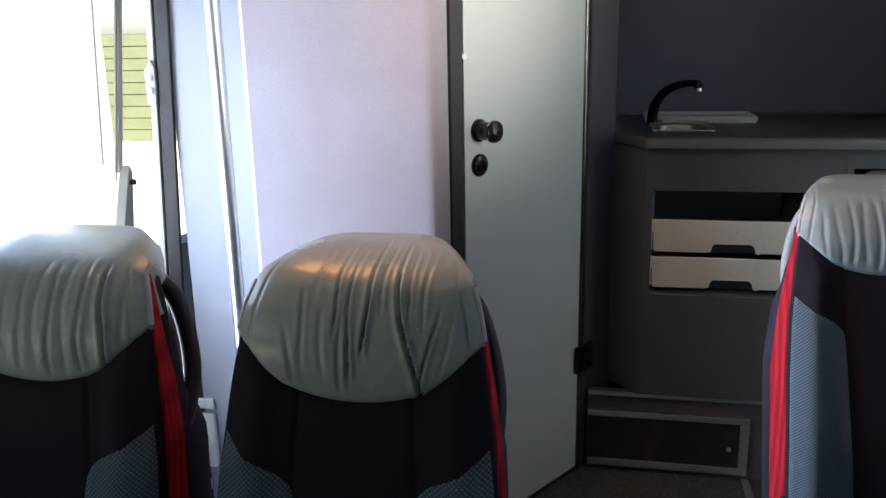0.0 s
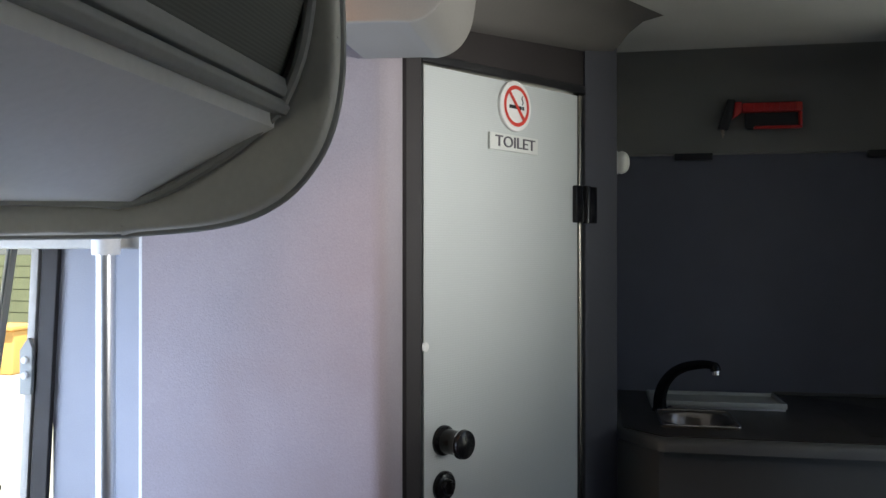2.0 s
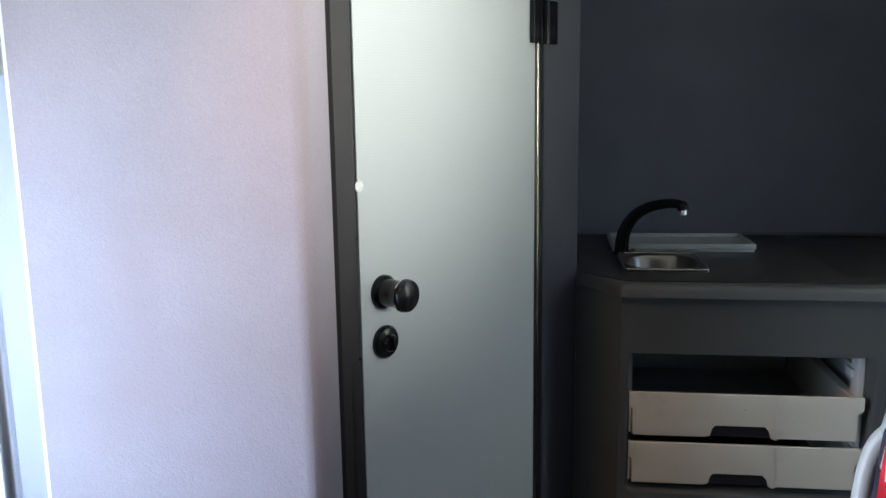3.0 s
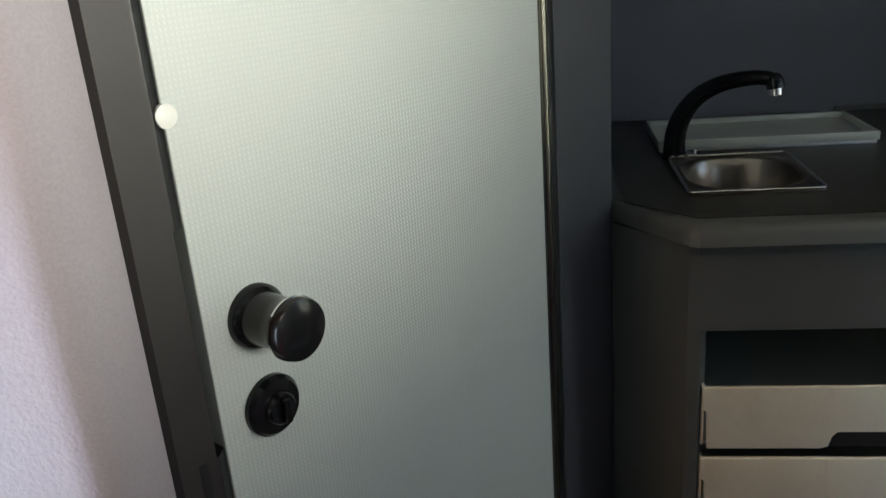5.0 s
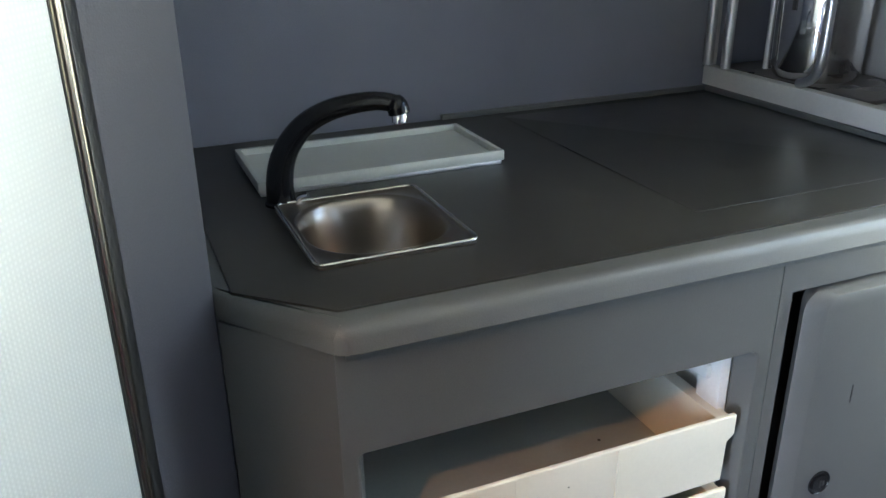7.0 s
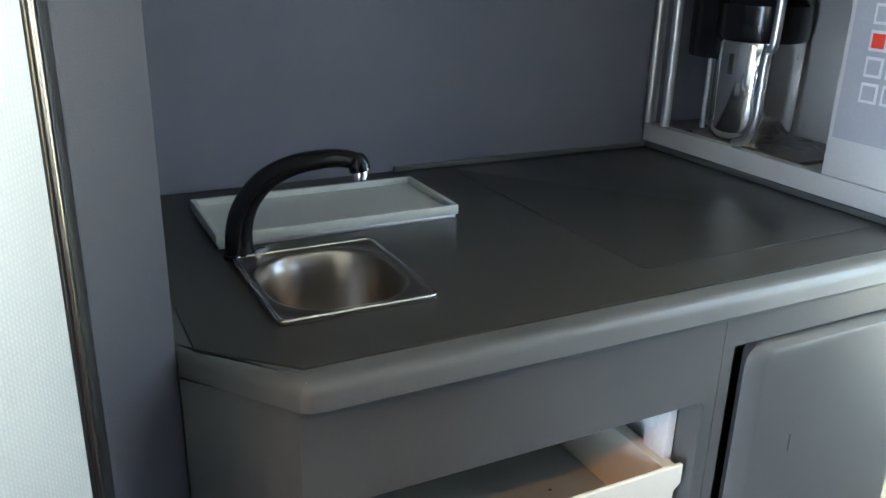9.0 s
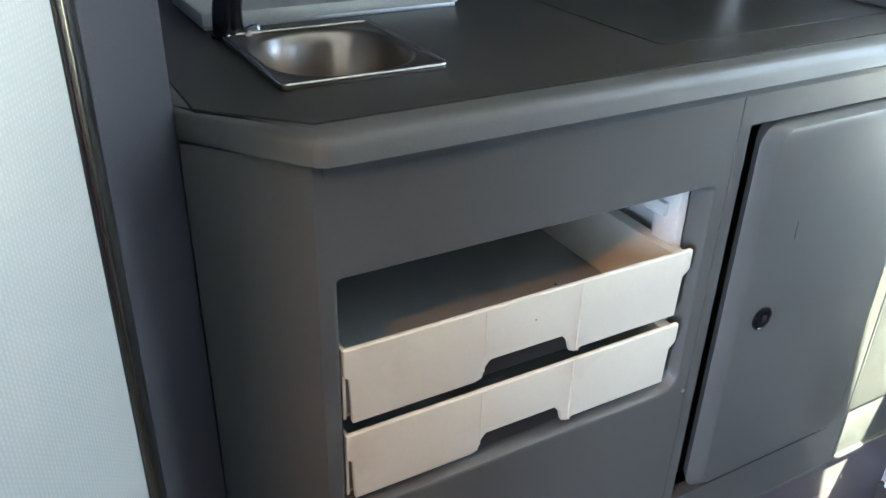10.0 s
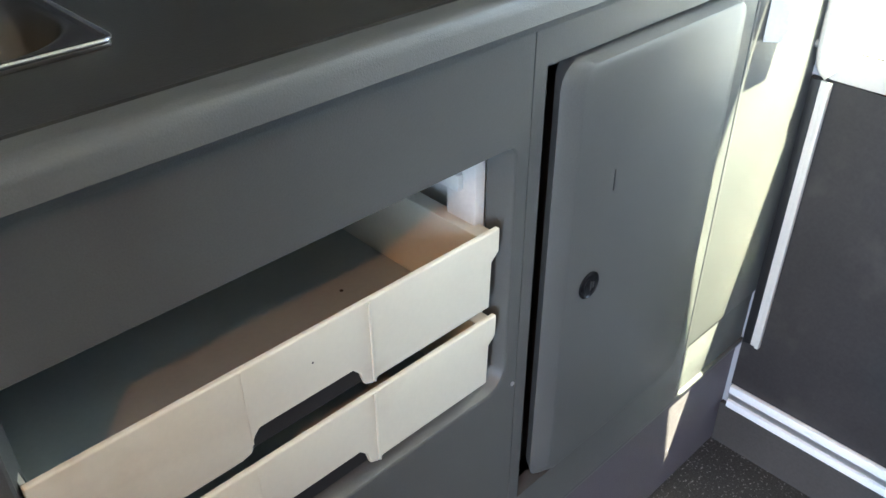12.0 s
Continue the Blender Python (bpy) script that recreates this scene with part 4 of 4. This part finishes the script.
dr.location = (cx, cy, 0)

# black tap
tap = thing("tap", "glossy black curved plastic tap with a chrome outlet", "tap")
tb = Vector((0.469, 2.921, 1.0552))
tw = Vector((0.122, -0.078, 0.0))
spine = [tb + tw * f + Vector((0, 0, h)) for f, h in ((0.0, 0.0), (0.005, 0.030), (0.045, 0.055), (0.13, 0.078), (0.28, 0.101), (0.50, 0.118), (0.76, 0.127), (0.92, 0.128), (1.01, 0.124), (1.03, 0.115))]
fine_spine = smooth_path(spine, 5)
count = len(fine_spine)
part("spout", tube(fine_spine, [0.0175 - 0.0070 * min(1, k / (count * 0.72)) + (0.002 if k > count * 0.84 else 0) for k in range(count)], 18), TAP_BLACK, tap, smooth=60)
out = part("outlet", lathe([(0.0085, 0.0), (0.0092, -0.002), (0.0092, -0.011), (0.0080, -0.0125)], 20), CHROME, tap, "chrome outlet")
out.location = tb + tw * 1.03 + Vector((0, 0, 0.1165))
part("base_ring", lathe([(0.0195, 0.0), (0.0195, 0.003), (0.0165, 0.006)], 24), TAP_BLACK, tap).location = tb
part("lever", tube(smooth_path([(0, 0, 0.0), (0.006, -0.004, 0.010), (0.014, -0.010, 0.013)]), [0.004] * 17, 8), CHROME, tap, "small chrome screw").location = tb + Vector((0.014, -0.012, 0.0))

# flat aluminium tray
tray = thing("tray", "flat aluminium tray with a raised rim on the worktop", "tray", at=pose(0.616, 3.033, 1.0552))
part("bottom", boxes((-0.160, 0.160, -0.074, 0.074, 0.0085, 0.0115)), TRAY_GREY, tray)
rim = bmesh.new()
for r in ((-0.168, 0.168, -0.082, -0.0742, 0.006, 0.0200), (-0.168, 0.168, 0.0742, 0.082, 0.006, 0.0200), (-0.168, -0.1602, -0.0742, 0.0742, 0.006, 0.0200), (0.1602, 0.168, -0.0742, 0.0742, 0.006, 0.0200)):
    box(rim, *r, bevel=0.0018)
part("rim", rim, TRAY_GREY, tray, "bright raised rim")
part("under_frame", boxes((-0.165, 0.165, -0.079, 0.079, 0.0, 0.0055), bevel=0.0012), ALU, tray, "lower metal frame")

# coffee machine built in at the end of the worktop
MX = 1.332
cof = thing("coffee_machine", "built-in grey and steel coffee machine with a keypad", "coffee machine")
for row in ((MX, MX + 0.022, 2.635, 3.222, 1.0655, 1.100), (MX, MX + 0.022, 2.635, 2.808, 1.1005, 1.62), (MX, MX + 0.022, 3.212, REAR - 0.001, 1.1005, 1.62), (MX, MX + 0.022, 2.8085, 3.2115, 1.48, 1.62)):
    part("casing_panel", boxes(row, bevel=0.002), MACHINE, cof)
part("body", boxes((MX + 0.022, RIGHT - 0.004, 2.640, 2.800, 1.0655, 1.62), (MX + 0.20, RIGHT - 0.004, 2.80, REAR - 0.002, 1.0655, 1.62), (MX + 0.022, MX + 0.20, 2.80, REAR - 0.002, 1.50, 1.62), (MX + 0.022, MX + 0.20, 2.80, REAR - 0.002, 1.0655, 1.094)), MACHINE, cof)
arc = [(MX + 0.022, 2.812), (MX + 0.10, 2.822), (MX + 0.16, 2.86), (MX + 0.185, 2.93), (MX + 0.19, 3.02), (MX + 0.19, 3.208), (MX + 0.197, 3.208), (MX + 0.197, 2.93), (MX + 0.165, 2.848), (MX + 0.10, 2.808), (MX + 0.022, 2.804)]
part("niche_lining", prism(arc, 1.0945, 1.498, "z"), NICHE, cof, "curved brushed steel niche", smooth=60)
part("drip_tray", boxes((MX + 0.024, MX + 0.182, 2.87, 3.205, 1.0945, 1.101), bevel=0.001), TRAY_STEEL, cof, "brown-grey steel drip tray")
part("guard_rail", tube(smooth_path([(MX - 0.004, 3.205, 1.47), (MX - 0.004, 3.205, 1.104)], 4), 0.009, 12), ALU, cof, "bright upright rail")
part("guard_rail", tube([(MX - 0.002, 3.160, 1.47), (MX - 0.002, 3.160, 1.104)], 0.009, 12), ALU, cof, "bright upright rail")
part("guard_rail", tube(smooth_path([(MX + 0.004, 2.938, 1.47), (MX + 0.004, 2.938, 1.29), (MX + 0.004, 2.950, 1.26), (MX + 0.004, 2.952, 1.16), (MX + 0.008, 2.968, 1.12), (MX + 0.012, 3.00, 1.105)], 6), 0.0075, 12), ALU, cof, "bright bent rail")
part("guard_rail", tube([(MX + 0.060, 3.128, 1.47), (MX + 0.060, 3.128, 1.104)], 0.005, 10), ALU, cof, "thin upright rail")
jug = part("jug", lathe([(0.062, 0.0), (0.068, 0.006), (0.072, 0.02), (0.073, 0.10), (0.073, 0.165), (0.070, 0.172)], 40), CHROME, cof, "polished steel jug", smooth=40)
jug.location = (MX + 0.090, 3.045, 1.102)
part("jug_lid", lathe([(0.074, 0.172), (0.076, 0.178), (0.076, 0.23), (0.060, 0.245)], 32), TAP_BLACK, jug, "black jug lid")
part("brew_head", boxes((MX + 0.02, MX + 0.16, 3.09, 3.15, 1.235, 1.50), (MX + 0.03, MX + 0.17, 2.96, 3.0895, 1.355, 1.50), bevel=0.010), TAP_BLACK, cof, "black brewing head")
part("level_mark", boxes((-0.0745, -0.0725, -0.012, -0.004, 0.115, 0.150), bevel=0.0005), PLASTIC_DARK, jug)
part("base_bead", boxes((MX - 0.003, MX + 0.02, 2.637, 3.208, 1.0553, 1.0652), bevel=0.002), GREY_MOULD, cof, "dark sealing bead")
pad = part("keypad", boxes((MX - 0.0035, MX - 0.0005, 2.640, 2.798, 1.160, 1.440), bevel=0.0008), KEYPAD, cof, "grey keypad plate")
for r in range(5):
    for c in range(3):
        y, z = 2.752 - 0.034 * c, 1.232 + 0.036 * r
        part("key", boxes((MX - 0.0048, MX - 0.0036, y - 0.014, y + 0.014, z - 0.014, z + 0.014), bevel=0.0005), KEY_GREY, pad)
        part("key_mark", boxes((MX - 0.0054, MX - 0.0049, y - 0.010, y + 0.010, z - 0.010, z + 0.010)), SIGN_RED if (r, c) == (2, 0) else BLUE_INK if (r, c) == (2, 1) else KEYPAD, pad)
solid("wall_cupboard", boxes((MX - 0.10, RIGHT - 0.004, 2.635, REAR - 0.014, 1.625, TOP - 0.003), bevel=0.008), BACK_CLOTH, "dark overhead cupboard above the coffee machine", "cupboard")

# side wall beside the kitchenette: black panel, strips, rail, window
sp = thing("side_panel", "black side panel with aluminium strips under a window", "wall panel", kind=S)
part("panel", boxes((RIGHT - 0.008, RIGHT - 0.0005, 1.46, 2.607, 0.182, 0.79)), BLACK_PANEL, sp)
part("kick_board", boxes((RIGHT - 0.010, RIGHT - 0.0005, 1.46, 2.617, FLOOR, 0.128)), KICK, sp)
part("lower_strip", boxes((RIGHT - 0.016, RIGHT - 0.0005, 1.46, 2.605, 0.162, 0.1815), bevel=0.004), ALU_WHITE, sp, "ribbed white aluminium strip")
part("lower_strip", boxes((RIGHT - 0.012, RIGHT - 0.0005, 1.46, 2.606, 0.146, 0.1615), bevel=0.003), ALU, sp, "ribbed aluminium strip")
part("lower_strip", boxes((RIGHT - 0.016, RIGHT - 0.0005, 1.46, 2.605, 0.1285, 0.1455), bevel=0.004), ALU_WHITE, sp, "ribbed white aluminium strip")
part("upright_trim", boxes((RIGHT - 0.018, RIGHT - 0.0085, 2.573, 2.581, 0.290, 0.7895), (RIGHT - 0.014, RIGHT - 0.0085, 2.5812, 2.590, 0.290, 0.7895), bevel=0.002), CREAM, sp, "white upright trim")
part("corner_seal", boxes((RIGHT - 0.014, RIGHT - 0.0085, 2.5905, 2.604, 0.290, 0.7895), bevel=0.001), RUBBER, sp, "dark corner seal")
part("window_rail", boxes((RIGHT - 0.007, RIGHT + 0.036, 1.46, 2.585, 0.790, 0.828), bevel=0.006), CREAM, sp, "white window rail")
part("rail_end", tube(smooth_path([(RIGHT - 0.012, 2.578, 0.80), (RIGHT - 0.012, 2.592, 0.815), (RIGHT - 0.012, 2.597, 0.86), (RIGHT - 0.012, 2.597, 1.0), (RIGHT - 0.012, 2.597, 1.58)], 5), 0.011, 10), CREAM, sp, "white window edge")
wr = thing("window_2", "narrow side window with a metal guide", "window", kind=S)
part("pane", boxes((RIGHT + 0.0125, RIGHT + 0.0155, 2.15, 2.584, 0.829, 1.95)), GLASS, wr).visible_shadow = False
part("guide", boxes((RIGHT + 0.018, RIGHT + 0.034, 2.193, 2.582, 0.8285, 0.838), bevel=0.002), ALU, wr, "metal guide")

# ---- seats ----
HALF = ((0.42, 0.186), (0.60, 0.185), (0.72, 0.182), (0.83, 0.175), (0.87, 0.170), (0.93, 0.162), (0.997, 0.152), (1.03, 0.145), (1.055, 0.136), (1.07, 0.131), (1.08, 0.125), (1.09, 0.117), (1.0955, 0.108))
LEAN_ROWS = ((0.42, 0.005), (0.60, 0.020), (0.75, 0.052), (0.865, 0.081), (0.93, 0.093), (0.99, 0.105), (1.03, 0.120), (1.06, 0.138), (1.075, 0.158), (1.085, 0.178), (1.0955, 0.212))


def between(rows, z):
    return float(np.interp(z, [r[0] for r in rows], [r[1] for r in rows]))


def half(z):
    return between(HALF, z)


def front(u, z, bulge=0.0):
    """The backrest's front surface at u (-1 to 1 across) and height z."""
    side_roll = -0.018 * math.exp(-((abs(u) - 0.74) / 0.16) ** 2) * (1.0 if z < 0.9 else max(0.0, 1 - (z - 0.9) / 0.1))
    return Vector((u * half(z), between(LEAN_ROWS, z) + 0.010 * abs(u) ** 8 + side_roll - bulge, z))


def sheet(point, us, zs, back, drop=0.0):
    """A padded skin: a grid of points with its edge turned back."""
    bm = bmesh.new()
    grid = [[bm.verts.new(point(u, z)) for u in us] for z in zs]
    rear = [[bm.verts.new(point(u, z) + Vector((0, back, -drop))) for u in us] for z in zs]
    for i in range(len(zs) - 1):
        for j in range(len(us) - 1):
            bm.faces.new((grid[i][j], grid[i][j + 1], grid[i + 1][j + 1], grid[i + 1][j]))
            bm.faces.new((rear[i][j], rear[i + 1][j], rear[i + 1][j + 1], rear[i][j + 1]))
    ring = [(0, j) for j in range(len(us))] + [(i, len(us) - 1) for i in range(1, len(zs))] + [(len(zs) - 1, j) for j in range(len(us) - 2, -1, -1)] + [(i, 0) for i in range(len(zs) - 2, 0, -1)]
    for (a, b), (c, d) in zip(ring, ring[1:] + ring[:1]):
        bm.faces.new((grid[a][b], grid[c][d], rear[c][d], rear[a][b]))
    bmesh.ops.recalc_face_normals(bm, faces=bm.faces)
    return bm


# creases of the gathered leather: across at the top, across at the foot, from, to (0 foot, 1 top), depth, width
CREASES = ((0.30, 0.55, 0.00, 0.95, 1.60, 0.022), (0.80, 0.555, 0.00, 0.55, 1.10, 0.026), (0.08, 0.09, 0.38, 0.97, 1.50, 0.020), (-0.04, -0.03, 0.18, 0.90, 0.90, 0.020), (-0.17, -0.14, 0.50, 0.92, 0.95, 0.022), (-0.13, -0.10, 0.10, 0.55, 0.50, 0.026),
           (0.56, 0.53, 0.55, 0.90, 0.80, 0.026), (-0.49, -0.41, 0.28, 0.74, 0.60, 0.030), (-0.66, -0.50, 0.04, 0.42, 0.55, 0.034), (-0.27, -0.24, 0.20, 0.62, 0.40, 0.030), (0.20, 0.22, 0.66, 0.98, 0.70, 0.022), (0.42, 0.46, 0.55, 0.93, 0.70, 0.022),
           (0.91, 0.70, 0.05, 0.50, 0.45, 0.030), (-0.33, -0.31, 0.72, 0.98, 0.45, 0.030))
SIDE_CREASES = ((0.62, 0.68, 0.0, 0.8, 1.35, 0.03), (0.8, 0.83, 0.05, 0.75, 0.36, 0.04), (0.44, 0.47, 0.1, 0.86, 0.55, 0.036), (0.3, 0.34, 0.08, 0.84, 0.4, 0.036),
                (0.17, 0.2, 0.1, 0.82, 0.54, 0.04), (0.02, 0.05, 0.12, 0.86, 0.38, 0.04), (-0.12, -0.1, 0.1, 0.8, 0.45, 0.044), (-0.27, -0.24, 0.12, 0.84, 0.32, 0.04),
                (-0.42, -0.38, 0.1, 0.8, 0.4, 0.045), (-0.6, -0.52, 0.05, 0.7, 0.32, 0.045), (-0.78, -0.7, 0.0, 0.6, 0.36, 0.045))


def head_low(u):
    """The lower seam of the leather headrest."""
    a = abs(u)
    return 0.928 + (0.018 * (a / 0.56) ** 2.2 if a < 0.56 else 0.018 + 0.053 * (a - 0.56) / 0.44)


def headrest_point(u, s, creases):
    low = head_low(u)
    top = 1.0915 - 0.022 * abs(u) ** 6
    z = low + s * (top - low)
    over = max(0.0, s - 0.86) / 0.14
    puff = 0.016 * math.sin(min(1.0, s / 0.92) * math.pi) ** 0.6 * (1 - abs(u) ** 4) + 0.003
    fold = 0.0
    for at_top, at_foot, s0, s1, deep, width in creases:
        if s0 - 0.1 < s < s1 + 0.1:
            c = at_foot + (at_top - at_foot) * s + 0.012 * math.sin(8 * s + 20 * at_top)
            q = (u * half(z) / 0.148 - c) / width
            fade = min(1.0, max(0.0, (s - s0 + 0.06) / 0.12)) * min(1.0, max(0.0, (s1 + 0.06 - s) / 0.12)) * min(1.0, (1.0 - s) / 0.05)
            fold += 0.82 * deep * fade * (0.0060 * math.exp(-q * q * 3.0) - 0.0042 * math.exp(-(q - 1.25) ** 2 * 1.2) - 0.0022 * math.exp(-(q + 1.4) ** 2))
    stitch = 0.0022 * math.exp(-((abs(u) - 0.885) / 0.010) ** 2) * min(1.0, (1 - s) / 0.04)
    p = front(u, z, puff - fold - stitch)
    p.y += 0.070 * over * over * (1 - 0.85 * abs(u) ** 4)
    return p


def coach_seat(label, at, seed, ground=FLOOR, flare=-0.002, folds=CREASES, lean=0.0, grip=1, grip_mat=PLASTIC_DARK):
    seat = thing("coach_seat", label, "seat", at=at, group="coach seats")
    rnd = random.Random(seed)
    creases = [(a + rnd.uniform(-0.02, 0.02), b + rnd.uniform(-0.02, 0.02), max(0, c + rnd.uniform(-0.04, 0.04)), d, e * rnd.uniform(0.8, 1.15), w * rnd.uniform(0.85, 1.15)) for a, b, c, d, e, w in folds]
    us = [i / 130 * 2 - 1 for i in range(131)]
    part("headrest", sheet(lambda u, s: headrest_point(u, s, creases), [u * 1.012 for u in us], [k / 36 for k in range(37)], 0.035, 0.030), LEATHER, seat, "gathered silver-grey leather headrest", smooth=80)
    part("back_cushion", sheet(lambda u, s: front(u, 0.42 + s * (head_low(u) + 0.004 - 0.42), 0.008 * math.sin(math.pi * s) ** 0.5 - 0.004 * math.exp(-((abs(u) - 0.44) / 0.022) ** 2)), [(k / 90 * 2 - 1) * 0.99 for k in range(91)], [k / 16 for k in range(17)], 0.05), SEAT_BLACK, seat, "black plush back cushion", smooth=80)
    for sgn in (-1, 1):
        def mesh_point(t, s, sgn=sgn):
            # side cushion: its inner edge swings in towards the seat, its top slopes up to the outside
            inner = 0.33 + 0.10 * s
            u = inner + (0.985 - inner) * t
            topz = 0.826 + 0.057 * t - 0.014 * max(0.0, 1 - t / 0.18) ** 2
            z = 0.44 + s * (topz - 0.44)
            p = front(u * 0.985, z, 0.009 * math.sin(math.pi * s) ** 0.5 + 0.006)
            p.x *= sgn
            return p
        part("side_cushion", sheet(mesh_point, [k / 14 for k in range(15)], [k / 18 for k in range(19)], 0.02), SEAT_MESH, seat, "blue-grey mesh side cushion", smooth=80)

        def edge(z, out=0.0, back=0.0, sgn=sgn):
            p = front(1.0, z)
            return Vector((sgn * (p.x + out), p.y + back, z))

        # pleated red band, wider and fuller towards the seat
        strip = bmesh.new()
        rows = []
        for k in range(33):
            z = 0.42 + k / 32 * (1.056 - 0.42)
            f = min(1.0, max(0.0, (0.96 - z) / 0.24))
            deep = 0.003 + 0.031 * min(1.0, max(0.0, (1.060 - z) / 0.14)) ** 0.8 + 0.018 * f
            ring = [edge(z, -0.012, 0.004)]
            for m in range(13):
                t = m / 12
                pleat = 0.0028 * f * math.cos(t * 5.5 * math.pi + 1.2 * math.sin(5 * z))
                ring.append(edge(z, 0.001 + flare * f * t + pleat * (1 if 0 < m < 12 else 0), 0.008 + deep * t))
            ring.append(edge(z, -0.012, 0.006 + deep))
            rows.append([strip.verts.new(p) for p in ring])
        for a, b in zip(rows, rows[1:]):
            for k in range(15):
                strip.faces.new((a[k], a[(k + 1) % 15], b[(k + 1) % 15], b[k]))
        strip.faces.new(rows[0]), strip.faces.new(rows[-1])
        bmesh.ops.recalc_face_normals(strip, faces=strip.faces)
        part("red_side_band", strip, SEAT_RED, seat, "red pleated side band", smooth=70)
        part("piping", tube([headrest_point(1.012 * sgn, k / 24, ()) + Vector((-0.0010 * sgn, 0.003, 0)) for k in range(21)], 0.0044, 10), PIPING, seat, "light grey piping")
    # dark side and back shell
    shell = bmesh.new()
    rings = []
    for k in range(29):
        z = 0.40 + k / 28 * 0.660
        f = min(1.0, max(0.0, (0.96 - z) / 0.24))
        deep = 0.003 + 0.031 * min(1.0, max(0.0, (1.060 - z) / 0.14)) ** 0.8 + 0.018 * f
        w, y = half(z) + flare * f - 0.008, between(LEAN_ROWS, z) + 0.017 + deep
        t = 0.125 - 0.075 * min(1.0, max(0.0, (z - 0.82) / 0.07))
        bulge = 0.004 + 0.9 * max(0.0, flare) * f
        ring = [(-w, y), (-w - bulge, y + 0.020), (-w - bulge * 0.5, y + t * 0.6), (-w * 0.8, y + t), (0, y + t + 0.012), (w * 0.8, y + t), (w + bulge * 0.5, y + t * 0.6), (w + bulge, y + 0.020), (w, y)]
        rings.append([shell.verts.new((x, yy, z)) for x, yy in ring])
    for a, b in zip(rings, rings[1:]):
        for k in range(9):
            shell.faces.new((a[k], a[(k + 1) % 9], b[(k + 1) % 9], b[k]))
    shell.faces.new(rings[0]), shell.faces.new(rings[-1])
    bmesh.ops.recalc_face_normals(shell, faces=shell.faces)
    part("back_shell", shell, SEAT_SIDE, seat, "charcoal cloth back shell", smooth=50)
    handle = smooth_path([(0.085, 0.196, 1.034), (0.108, 0.214, 1.030), (0.128, 0.222, 1.006), (0.144, 0.219, 0.960), (0.156, 0.203, 0.905), (0.158, 0.178, 0.862), (0.156, 0.160, 0.840)], 6)
    part("grab_handle", tube([Vector((p[0] * grip, p[1], p[2])) for p in handle], 0.0125, 12), grip_mat, seat, "plastic grab handle at the shoulder")
    part("seat_cushion", prism(rounded(-0.46, 0.04, 0.36, 0.48, (0.05, 0.02, 0.03, 0.05)), -0.20, 0.20, "x", bevel=0.02), SEAT_BLACK, seat, "black plush seat cushion", smooth=60)
    part("base", boxes((-0.16, 0.16, -0.36, 0.02, ground + 0.02, 0.355), bevel=0.01), PLASTIC_DARK, seat, "dark metal base")
    for x in (-0.15, 0.15):
        part("foot", boxes((x - 0.02, x + 0.02, -0.38, 0.04, ground, ground + 0.0195), bevel=0.004), ALU, seat)
    for ob in seat.children:
        for v in ob.data.vertices:
            v.co.x += lean * (0.95 - max(v.co.z, 0.38)) if v.co.z > 0.37 else 0.0
    return seat


coach_seat("black aisle coach seat with silver leather headrest and red bands", pose(0.0475, 1.045, 0), 3)
coach_seat("black window-side coach seat with silver leather headrest and red bands", pose(-0.378, 1.045, 0), 8, folds=SIDE_CREASES)
# light grey grip: the bright glint on this seat's handle is put into its colour
coach_seat("black coach seat with silver leather headrest across the aisle", pose(0.862, 1.826, -0.046), 5, FLOOR + 0.046, 0.018, SIDE_CREASES, 0.06, -1, RACK_GREY)

# ---- outside ----
solid("ground", boxes((-400, 400, -400, 400, -1.25, -1.05)), CONCRETE, "pale sunlit concrete yard reaching the horizon", "ground", S)
fence = thing("fence", "green slatted fence across the yard", "fence")
for k in range(9):
    part("slat", boxes((-14.0, -9.2, 17.9, 17.94, -1.04 + 0.27 * k, -0.79 + 0.27 * k)), FENCE_GREEN, fence)
part("backing", boxes((-14.0, -9.2, 17.942, 17.948, -1.04, 1.38)), FENCE_DARK, fence, "dark backing between the slats")
for k in range(3):
    part("post", boxes((-13.9 + 2.3 * k, -13.8 + 2.3 * k, 17.95, 18.05, -1.05, 1.40)), FENCE_GREEN, fence)
bin_ = thing("container", "yellow-orange container standing by a fence", "container")
part("body", prism([(-11.85, -1.05), (-11.25, -1.05), (-11.2, -0.15), (-11.9, -0.15)], 15.6, 16.3, "y", bevel=0.05), ORANGE, bin_)
part("lid", boxes((-11.93, -11.17, 15.5, 16.4, -0.145, -0.06), bevel=0.03), ORANGE, bin_)
